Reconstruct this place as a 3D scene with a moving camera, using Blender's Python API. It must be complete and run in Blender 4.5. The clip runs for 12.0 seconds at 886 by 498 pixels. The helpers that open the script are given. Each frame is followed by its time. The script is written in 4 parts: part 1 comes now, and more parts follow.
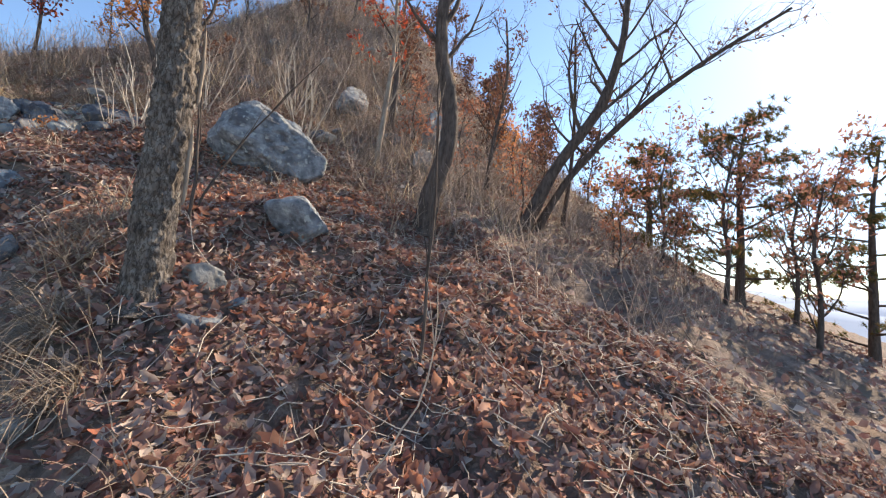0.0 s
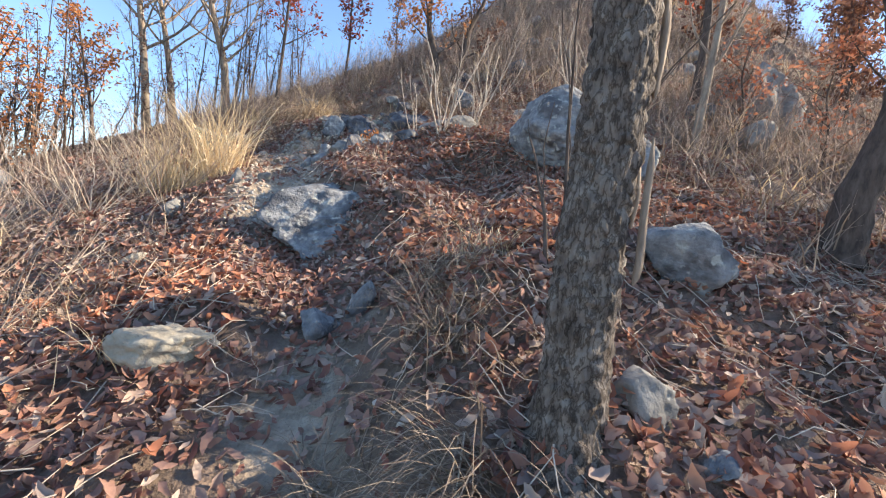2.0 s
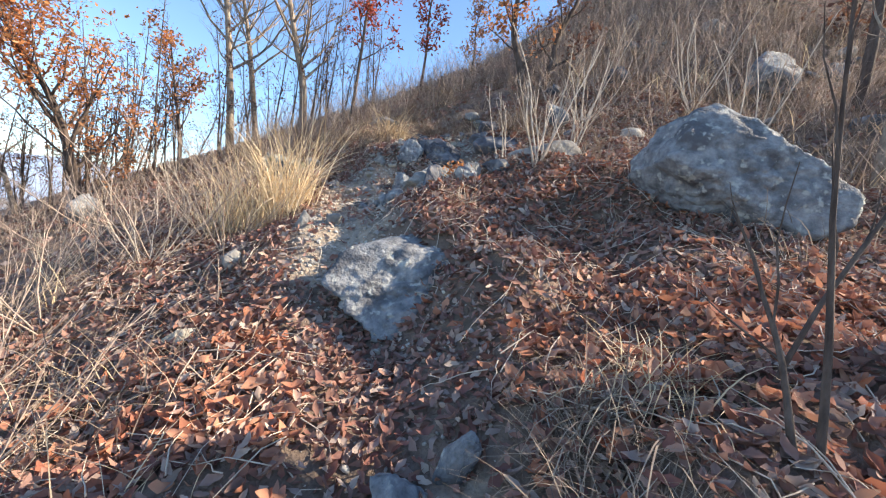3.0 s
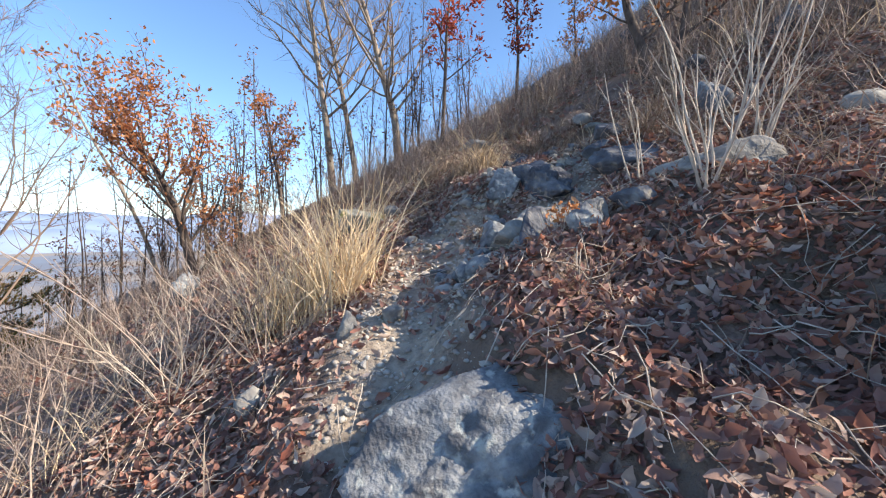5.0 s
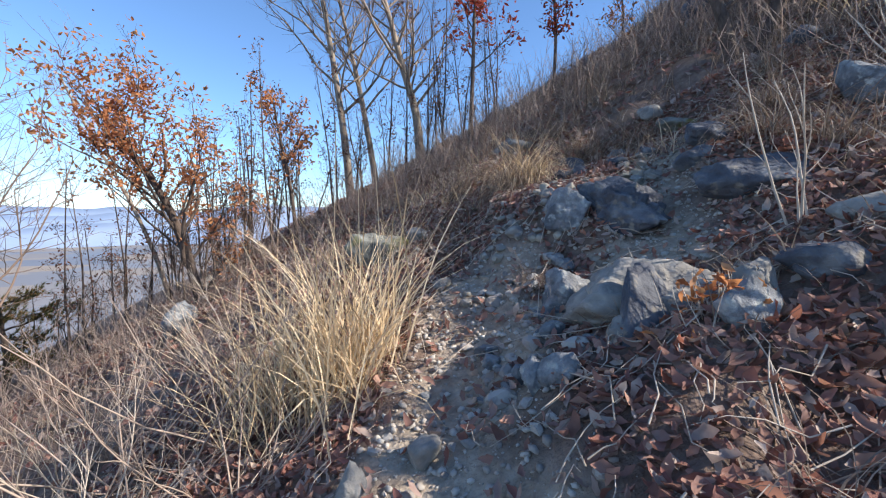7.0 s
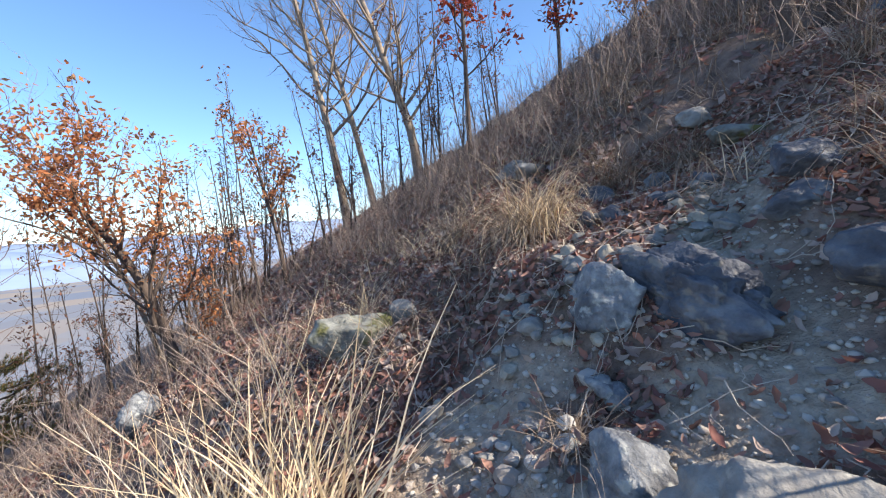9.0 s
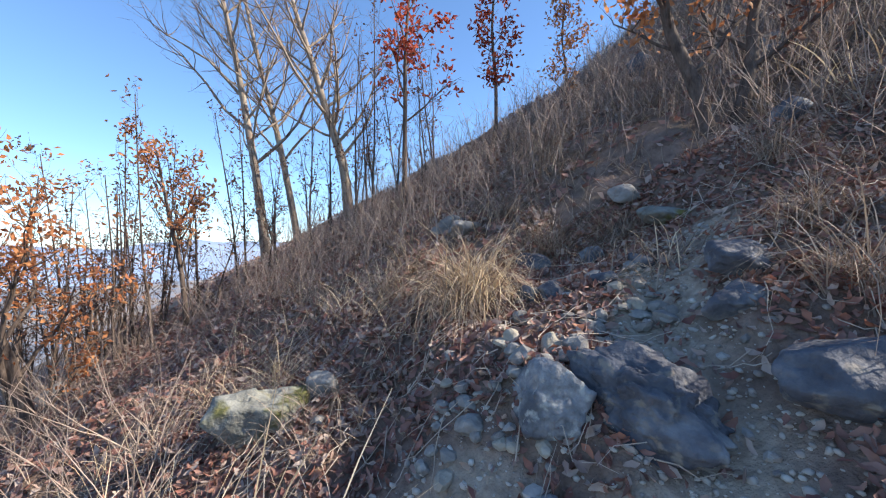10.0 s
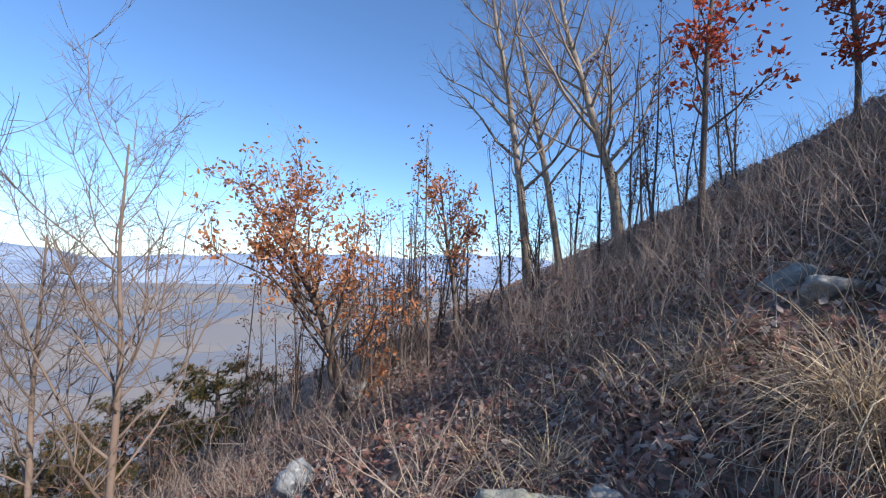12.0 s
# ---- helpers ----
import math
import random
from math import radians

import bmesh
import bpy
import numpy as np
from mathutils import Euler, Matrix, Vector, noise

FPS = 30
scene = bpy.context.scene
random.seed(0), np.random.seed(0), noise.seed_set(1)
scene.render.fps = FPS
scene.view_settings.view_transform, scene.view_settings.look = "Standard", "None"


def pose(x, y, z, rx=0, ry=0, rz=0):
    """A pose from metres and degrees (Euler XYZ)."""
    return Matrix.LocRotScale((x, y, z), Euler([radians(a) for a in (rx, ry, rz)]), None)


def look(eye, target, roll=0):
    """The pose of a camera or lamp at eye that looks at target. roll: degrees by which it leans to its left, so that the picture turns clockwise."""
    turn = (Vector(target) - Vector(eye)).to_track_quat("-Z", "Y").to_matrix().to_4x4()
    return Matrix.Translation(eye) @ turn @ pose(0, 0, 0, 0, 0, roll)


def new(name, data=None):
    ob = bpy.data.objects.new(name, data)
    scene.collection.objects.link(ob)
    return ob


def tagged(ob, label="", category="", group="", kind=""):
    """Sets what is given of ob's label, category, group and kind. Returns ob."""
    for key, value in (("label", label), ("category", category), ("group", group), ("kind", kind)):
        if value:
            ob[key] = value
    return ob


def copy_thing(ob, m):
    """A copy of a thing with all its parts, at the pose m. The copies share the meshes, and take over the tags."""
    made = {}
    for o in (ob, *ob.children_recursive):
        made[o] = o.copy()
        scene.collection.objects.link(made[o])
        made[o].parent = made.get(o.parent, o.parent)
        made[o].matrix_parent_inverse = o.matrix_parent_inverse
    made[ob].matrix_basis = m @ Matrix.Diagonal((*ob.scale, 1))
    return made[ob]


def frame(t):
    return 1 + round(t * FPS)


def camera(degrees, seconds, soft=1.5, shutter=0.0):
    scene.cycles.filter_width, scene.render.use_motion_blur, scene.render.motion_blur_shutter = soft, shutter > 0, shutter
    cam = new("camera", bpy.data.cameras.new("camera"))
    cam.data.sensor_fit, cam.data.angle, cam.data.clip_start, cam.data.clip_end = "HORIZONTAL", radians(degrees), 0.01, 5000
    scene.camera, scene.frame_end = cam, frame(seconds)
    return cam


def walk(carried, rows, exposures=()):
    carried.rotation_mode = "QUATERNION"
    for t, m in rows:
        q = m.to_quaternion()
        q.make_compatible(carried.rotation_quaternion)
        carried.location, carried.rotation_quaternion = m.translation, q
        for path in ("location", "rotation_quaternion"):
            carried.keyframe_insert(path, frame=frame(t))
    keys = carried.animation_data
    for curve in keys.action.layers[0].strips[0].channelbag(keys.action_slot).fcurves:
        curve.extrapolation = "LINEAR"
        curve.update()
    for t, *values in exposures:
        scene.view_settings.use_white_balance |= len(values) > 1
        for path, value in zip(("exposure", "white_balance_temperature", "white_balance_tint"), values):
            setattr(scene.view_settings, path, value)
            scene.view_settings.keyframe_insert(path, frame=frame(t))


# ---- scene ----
cam = camera(92.9, 12.0, soft=1.2)
PATH = [
    (0, (0.0, 0.0, 1.5), (1.451, 1.371, 1.622), 4.8),
    (0.5, (-0.1, 0.304, 1.514), (1.068, 1.924, 1.603), 5.0),
    (1, (-0.135, 0.693, 1.79), (0.746, 2.487, 1.867), 4.4),
    (1.5, (-0.308, 1.055, 1.864), (0.397, 2.926, 1.897), 8.2),
    (2, (-0.273, 1.549, 1.85), (0.324, 3.456, 1.766), 6.8),
    (2.5, (-0.354, 2.073, 2.051), (-0.002, 4.04, 1.961), 6.4),
    (2.7, (-0.367, 2.229, 2.138), (-0.018, 4.196, 2.044), 7.9),
    (4.3, (-0.116, 3.305, 2.573), (-0.131, 5.302, 2.467), 1.6),
    (4.5, (-0.059, 3.479, 2.589), (-0.059, 5.476, 2.475), 1.4),
    (5, (-0.139, 3.835, 2.746), (-0.408, 5.815, 2.654), 0.8),
    (5.5, (-0.25, 4.106, 2.829), (-0.57, 6.077, 2.728), 2.2),
    (6, (-0.324, 4.459, 2.997), (-0.817, 6.392, 2.86), 0.3),
    (6.5, (-0.429, 4.681, 3.035), (-0.978, 6.599, 2.898), 0.3),
    (6.7, (-0.45, 4.776, 3.085), (-0.848, 6.731, 2.943), 1.3),
    (8.3, (-0.381, 5.399, 3.267), (-0.773, 7.355, 3.121), -3.1),
    (8.5, (-0.497, 5.619, 3.383), (-0.9, 7.572, 3.219), -2.5),
    (9, (-0.428, 5.983, 3.652), (-0.872, 7.928, 3.521), -5.0),
    (9.5, (-0.497, 6.159, 3.82), (-0.847, 8.127, 3.748), -5.2),
    (10, (-0.524, 6.235, 3.894), (-0.613, 8.233, 3.899), -1.2),
    (10.5, (-0.46, 6.519, 3.858), (-0.494, 8.519, 3.879), -2.4),
    (11, (-0.419, 6.792, 3.958), (-0.721, 8.768, 4.008), -3.8),
    (11.5, (-0.597, 6.986, 4.098), (-1.189, 8.894, 4.176), 1.2),
    (12, (-0.942, 6.836, 4.19), (-2.121, 8.449, 4.27), 1.8),
]
walk(cam, [(t, look(eye, target, roll)) for t, eye, target, roll in PATH],
     [(0, 1.2, 6700, 8), (2.0, 1.5, 6600, 8), (2.7, 1.5, 6500, 8), (4.5, 1.22, 6050, 8), (5.5, 1.1, 6000, 8), (6.5, 0.88, 5700, 8), (9.5, 1.15, 5850, 8), (11.2, 1.1, 5800, 8), (12, 0.7, 5500, 8)])

# ---- world and sun ----
SUN_TURN, SUN_UP = 93.0, 34.0          # degrees clockwise from +y, degrees over the horizon
world = bpy.data.worlds.new("sky")
scene.world = world
world.use_nodes = True
wn, wl = world.node_tree.nodes, world.node_tree.links
sky = wn.new("ShaderNodeTexSky")
sky.sky_type, sky.sun_disc = "NISHITA", False
sky.sun_elevation, sky.sun_rotation = radians(SUN_UP), radians(SUN_TURN)
sky.altitude, sky.air_density, sky.dust_density, sky.ozone_density = 900, 1.0, 0.4, 3.5
wn["Background"].inputs[1].default_value = 0.12
wl.new(sky.outputs[0], wn["Background"].inputs[0])
sun = new("sun", bpy.data.lights.new("sun", "SUN"))
sun.data.energy, sun.data.angle, sun.data.color = 5.0, radians(0.6), (1.0, 0.84, 0.66)
sx, sy = math.sin(radians(SUN_TURN)), math.cos(radians(SUN_TURN))
sun.matrix_world = look((60 * sx, 60 * sy, 60 * math.tan(radians(SUN_UP))), (0, 0, 0))

# ---- materials ----


def mat(name, colours, scale=6.0, rough=0.9, bump=0.3, bump_scale=40.0, detail=6.0, random_by="", spread=1.0, stretch=(1, 1, 1), patch=None, patch_scale=2.0, patch_at=0.55, patch2=None, cracks=0.0):
    """A noise-coloured surface. colours: stops from dark to light; random_by: 'island' or 'object' shifts each piece along them;
    patch: a second colour in blotches."""
    m = bpy.data.materials.new(name)
    m.use_nodes = True
    n, k = m.node_tree.nodes, m.node_tree.links
    bsdf = n["Principled BSDF"]
    bsdf.inputs["Roughness"].default_value = rough
    bsdf.inputs["Specular IOR Level"].default_value = 0.25
    coord = n.new("ShaderNodeTexCoord")
    mapping = n.new("ShaderNodeMapping")
    mapping.inputs["Scale"].default_value = stretch
    k.new(coord.outputs["Object"], mapping.inputs[0])
    tex = n.new("ShaderNodeTexNoise")
    tex.inputs["Scale"].default_value, tex.inputs["Detail"].default_value = scale, detail
    tex.inputs["Roughness"].default_value = 0.62
    k.new(mapping.outputs[0], tex.inputs["Vector"])
    value = tex.outputs[0]
    if random_by:
        if random_by == "island":
            src = n.new("ShaderNodeNewGeometry").outputs["Random Per Island"]
        else:
            src = n.new("ShaderNodeObjectInfo").outputs["Random"]
        mix = n.new("ShaderNodeMix")
        mix.inputs[0].default_value = spread
        k.new(value, mix.inputs[2])
        k.new(src, mix.inputs[3])
        value = mix.outputs[0]
    ramp = n.new("ShaderNodeValToRGB")
    lo, hi = (0.02, 0.98) if random_by else (0.28, 0.72)
    while len(ramp.color_ramp.elements) < len(colours):
        ramp.color_ramp.elements.new(0.5)
    for e, (c, q) in zip(ramp.color_ramp.elements, [(c, lo + (hi - lo) * q / (len(colours) - 1)) for q, c in enumerate(colours)]):
        e.position, e.color = q, (*c, 1)
    k.new(value, ramp.inputs[0])
    colour = ramp.outputs[0]
    if patch:
        pt = n.new("ShaderNodeTexNoise")
        pt.inputs["Scale"].default_value, pt.inputs["Detail"].default_value = patch_scale, 5
        k.new(coord.outputs["Object"], pt.inputs["Vector"])
        pr = n.new("ShaderNodeValToRGB")
        pr.color_ramp.elements[0].position, pr.color_ramp.elements[1].position = patch_at, patch_at + 0.12
        k.new(pt.outputs[0], pr.inputs[0])
        mx = n.new("ShaderNodeMix")
        mx.data_type = "RGBA"
        k.new(pr.outputs[0], mx.inputs[0])
        k.new(colour, mx.inputs[6])
        mx.inputs[7].default_value = (*patch, 1)
        colour = mx.outputs[2]
    if patch2:
        pt2 = n.new("ShaderNodeTexNoise")
        pt2.inputs["Scale"].default_value, pt2.inputs["Detail"].default_value = patch_scale * 3.1, 8
        k.new(coord.outputs["Object"], pt2.inputs["Vector"])
        pr2 = n.new("ShaderNodeValToRGB")
        pr2.color_ramp.elements[0].position, pr2.color_ramp.elements[1].position = 0.58, 0.66
        k.new(pt2.outputs[0], pr2.inputs[0])
        mx2 = n.new("ShaderNodeMix")
        mx2.data_type = "RGBA"
        k.new(pr2.outputs[0], mx2.inputs[0])
        k.new(colour, mx2.inputs[6])
        mx2.inputs[7].default_value = (*patch2, 1)
        colour = mx2.outputs[2]
    if cracks:
        vo = n.new("ShaderNodeTexVoronoi")
        vo.feature = "DISTANCE_TO_EDGE"
        vo.inputs["Scale"].default_value = cracks
        warp = n.new("ShaderNodeVectorMath")
        warp.operation = "MULTIPLY_ADD"
        warp.inputs[1].default_value = (0.11, 0.11, 0.11)
        k.new(tex.outputs["Color"], warp.inputs[0])
        k.new(mapping.outputs[0], warp.inputs[2])
        k.new(warp.outputs[0], vo.inputs["Vector"])
        cr = n.new("ShaderNodeValToRGB")
        cr.color_ramp.elements[0].position, cr.color_ramp.elements[1].position = 0.02, 0.16
        cr.color_ramp.elements[0].color = (0.4, 0.37, 0.345, 1)
        k.new(vo.outputs[0], cr.inputs[0])
        mc = n.new("ShaderNodeMix")
        mc.data_type, mc.blend_type = "RGBA", "MULTIPLY"
        mc.inputs[0].default_value = 1.0
        k.new(colour, mc.inputs[6])
        k.new(cr.outputs[0], mc.inputs[7])
        colour = mc.outputs[2]
    k.new(colour, bsdf.inputs["Base Color"])
    if bump:
        bt = n.new("ShaderNodeTexNoise")
        bt.inputs["Scale"].default_value, bt.inputs["Detail"].default_value = bump_scale, 8
        k.new(mapping.outputs[0], bt.inputs["Vector"])
        bp = n.new("ShaderNodeBump")
        bp.inputs["Strength"].default_value, bp.inputs["Distance"].default_value = bump, 0.02
        k.new(bt.outputs[0], bp.inputs["Height"])
        k.new(bp.outputs[0], bsdf.inputs["Normal"])
    return m


def leafy(m, amount=0.35):
    """Lets light through a thin leaf."""
    n, k = m.node_tree.nodes, m.node_tree.links
    bsdf, out = n["Principled BSDF"], n["Material Output"]
    tr = n.new("ShaderNodeBsdfTranslucent")
    link = bsdf.inputs["Base Color"].links[0]
    k.new(link.from_socket, tr.inputs[0])
    mix = n.new("ShaderNodeMixShader")
    mix.inputs[0].default_value = amount
    k.new(bsdf.outputs[0], mix.inputs[1])
    k.new(tr.outputs[0], mix.inputs[2])
    k.new(mix.outputs[0], out.inputs[0])
    return m


LITTER = leafy(mat("dry_oak_leaves", [(0.09, 0.045, 0.038), (0.24, 0.13, 0.10), (0.36, 0.215, 0.165), (0.28, 0.13, 0.095), (0.30, 0.225, 0.195), (0.50, 0.40, 0.325), (0.26, 0.115, 0.09), (0.17, 0.095, 0.08)], 14, 0.75, 0.15, 60, random_by="island", spread=0.85), 0.2)
LEAF_ONE = leafy(mat("dry_oak_leaf", [(0.16, 0.09, 0.07), (0.32, 0.19, 0.15), (0.42, 0.26, 0.19), (0.35, 0.18, 0.125), (0.36, 0.27, 0.23), (0.54, 0.43, 0.35)], 14, 0.75, 0.15, 60, random_by="object", spread=0.85), 0.2)
ORANGE = leafy(mat("orange_oak_leaves", [(0.30, 0.11, 0.05), (0.52, 0.21, 0.08), (0.62, 0.30, 0.12), (0.42, 0.15, 0.07), (0.68, 0.42, 0.22)], 14, 0.7, 0.1, random_by="island", spread=0.9), 0.5)
RUST = leafy(mat("rusty_fallen_leaves", [(0.30, 0.11, 0.07), (0.44, 0.19, 0.11), (0.52, 0.27, 0.17), (0.36, 0.12, 0.07), (0.56, 0.36, 0.25)], 14, 0.75, 0.12, random_by="island", spread=0.9), 0.3)
RED = leafy(mat("red_oak_leaves", [(0.22, 0.03, 0.02), (0.40, 0.07, 0.04), (0.50, 0.12, 0.05), (0.28, 0.05, 0.03)], 14, 0.7, 0.1, random_by="island", spread=0.9), 0.4)
DULL = leafy(mat("dull_brown_leaves", [(0.10, 0.05, 0.04), (0.20, 0.10, 0.07), (0.28, 0.14, 0.08)], 14, 0.8, 0.1, random_by="island", spread=0.9), 0.3)
NEEDLES = leafy(mat("pine_needles", [(0.04, 0.06, 0.02), (0.08, 0.10, 0.035), (0.20, 0.14, 0.05), (0.32, 0.15, 0.06)], 10, 0.7, 0, random_by="island", spread=0.9), 0.4)
STRAW = leafy(mat("straw_grass", [(0.50, 0.36, 0.20), (0.70, 0.54, 0.33), (0.80, 0.67, 0.46), (0.56, 0.40, 0.23)], 10, 0.65, 0, random_by="island", spread=0.9), 0.25)
HAY = leafy(mat("grey_dry_grass", [(0.12, 0.09, 0.07), (0.26, 0.20, 0.15), (0.42, 0.335, 0.25), (0.21, 0.155, 0.115)], 10, 0.75, 0, random_by="island", spread=0.9), 0.2)
BRUSH = mat("dry_brush_stems", [(0.14, 0.10, 0.085), (0.28, 0.21, 0.17), (0.42, 0.33, 0.26), (0.24, 0.17, 0.14)], 10, 0.85, 0, random_by="island", spread=0.9)
PALE_STEM = mat("pale_stem", [(0.34, 0.27, 0.20), (0.50, 0.42, 0.33), (0.58, 0.50, 0.42)], 20, 0.7, 0.1, random_by="island", spread=0.4)
BARK = mat("scaly_bark", [(0.05, 0.04, 0.032), (0.17, 0.14, 0.115), (0.28, 0.245, 0.205)], 26, 0.95, 0.9, 55, stretch=(1, 1, 0.4), patch=(0.30, 0.27, 0.23), patch_scale=9, patch_at=0.6, cracks=30)
BARK_DARK = mat("dark_bark", [(0.04, 0.03, 0.025), (0.10, 0.075, 0.06), (0.16, 0.125, 0.10)], 22, 0.95, 0.6, 60, stretch=(1, 1, 0.3))
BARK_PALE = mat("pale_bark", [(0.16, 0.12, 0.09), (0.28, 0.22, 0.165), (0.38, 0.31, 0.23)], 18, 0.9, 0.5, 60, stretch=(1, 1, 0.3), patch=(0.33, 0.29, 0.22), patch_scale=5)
TWIG = mat("twig_bark", [(0.09, 0.065, 0.05), (0.18, 0.13, 0.10), (0.26, 0.19, 0.14)], 10, 0.9, 0, random_by="island", spread=0.8)
STONE = mat("grey_lichen_rock", [(0.09, 0.092, 0.095), (0.175, 0.18, 0.185), (0.27, 0.275, 0.275), (0.37, 0.37, 0.35)], 12, 0.9, 1.0, 36, 12, patch=(0.11, 0.11, 0.115), patch_scale=4.6, patch_at=0.5, patch2=(0.40, 0.40, 0.36))
STONE_TAN = mat("tan_stone", [(0.22, 0.19, 0.145), (0.36, 0.32, 0.25), (0.46, 0.42, 0.34)], 7, 0.9, 0.7, 30, 10, patch=(0.20, 0.17, 0.13), patch_scale=5, patch_at=0.6)
STONE_DARK = mat("dark_slate_rock", [(0.05, 0.05, 0.06), (0.10, 0.105, 0.12), (0.18, 0.185, 0.20)], 7, 0.75, 1.0, 28, 12, patch=(0.28, 0.28, 0.27), patch_scale=4, patch_at=0.6, patch2=(0.22, 0.20, 0.17))
STONE_MOSS = mat("mossy_rock", [(0.10, 0.10, 0.09), (0.22, 0.22, 0.19), (0.33, 0.33, 0.29)], 6, 0.95, 0.8, 30, 10, patch=(0.15, 0.14, 0.05), patch_scale=5, patch_at=0.52)
STONE_WHITE = mat("pale_rock", [(0.15, 0.14, 0.125), (0.26, 0.245, 0.22), (0.36, 0.345, 0.305)], 8, 0.9, 0.7, 30, 10, patch=(0.15, 0.14, 0.125), patch_scale=4, patch_at=0.54, patch2=(0.36, 0.345, 0.30))
PEBBLE = mat("pebbles", [(0.22, 0.19, 0.165), (0.40, 0.36, 0.31), (0.54, 0.50, 0.43), (0.32, 0.25, 0.20)], 10, 0.9, 0.3, 60, random_by="island", spread=0.8)
PEBBLE_ONE = mat("pebble_stone", [(0.20, 0.18, 0.16), (0.34, 0.31, 0.28), (0.46, 0.43, 0.38), (0.28, 0.22, 0.18)], 10, 0.9, 0.4, 40, random_by="object", spread=0.8)
SOIL = mat("litter_soil", [(0.09, 0.065, 0.05), (0.19, 0.135, 0.105), (0.28, 0.205, 0.16)], 9, 1.0, 1.0, 45, 10, patch=(0.16, 0.12, 0.09), patch_scale=1.2, patch_at=0.5)


def trail_blend(m):
    """Bare trodden dirt where the sheet's 'bare' value is high; pale fields far out in the valley, with haze painted
    into their colour.
    """
    n, k = m.node_tree.nodes, m.node_tree.links
    bsdf = n["Principled BSDF"]
    link = bsdf.inputs["Base Color"].links[0]
    base = link.from_socket
    at = n.new("ShaderNodeAttribute")
    at.attribute_name = "bare"
    tex = n.new("ShaderNodeTexNoise")
    tex.inputs["Scale"].default_value, tex.inputs["Detail"].default_value = 18, 10
    geo = n.new("ShaderNodeNewGeometry")
    k.new(geo.outputs["Position"], tex.inputs["Vector"])
    ramp = n.new("ShaderNodeValToRGB")
    for e, (q, c) in zip(ramp.color_ramp.elements, [(0.3, (0.25, 0.20, 0.15)), (0.7, (0.44, 0.37, 0.285))]):
        e.position, e.color = q, (*c, 1)
    k.new(tex.outputs[0], ramp.inputs[0])
    mx = n.new("ShaderNodeMix")
    mx.data_type = "RGBA"
    k.new(at.outputs["Fac"], mx.inputs[0])
    k.new(base, mx.inputs[6])
    k.new(ramp.outputs[0], mx.inputs[7])
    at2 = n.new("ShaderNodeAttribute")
    at2.attribute_name = "hazed_field"
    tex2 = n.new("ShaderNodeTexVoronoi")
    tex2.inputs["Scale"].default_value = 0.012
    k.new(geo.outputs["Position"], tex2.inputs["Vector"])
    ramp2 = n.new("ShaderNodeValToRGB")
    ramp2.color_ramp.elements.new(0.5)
    # the two blue-grey stops are painted haze, the brown one is field colour
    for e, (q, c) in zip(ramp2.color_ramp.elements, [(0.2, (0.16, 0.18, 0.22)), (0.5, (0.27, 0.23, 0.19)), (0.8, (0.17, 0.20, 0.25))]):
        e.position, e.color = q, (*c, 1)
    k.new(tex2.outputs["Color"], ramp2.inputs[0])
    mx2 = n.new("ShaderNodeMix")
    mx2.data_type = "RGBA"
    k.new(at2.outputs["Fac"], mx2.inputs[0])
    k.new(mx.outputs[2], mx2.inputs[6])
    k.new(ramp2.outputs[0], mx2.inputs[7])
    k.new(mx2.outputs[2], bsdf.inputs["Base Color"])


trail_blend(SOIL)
# distance haze is painted into the mountains as pale blue; the air is clear
HAZE_PAINT = mat("haze_tinted_mountains", [(0.22, 0.29, 0.42), (0.27, 0.34, 0.46), (0.32, 0.38, 0.48)], 0.004, 1.0, 0)

# ---- mesh helpers ----
rng = np.random.default_rng(7)


def mesh_of(name, verts, faces, material, smooth=False):
    me = bpy.data.meshes.new(name)
    me.from_pydata([tuple(v) for v in verts], [], faces)
    me.materials.append(material)
    if smooth:
        me.polygons.foreach_set("use_smooth", [True] * len(me.polygons))
    me.update()
    return me


def thing(name, loc, label, category, group="", kind=""):
    ob = new(name)
    ob.location = loc
    ob.empty_display_size = 0.1
    return tagged(ob, label, category, group, kind)


def part(name, me, parent, label="", m=None):
    """Links a mesh as ONE object under a thing or part. The mesh is in the parent's own space."""
    ob = new(name, me)
    ob.parent = parent
    if m is not None:
        ob.matrix_basis = m
    if label:
        tagged(ob, label)
    return ob


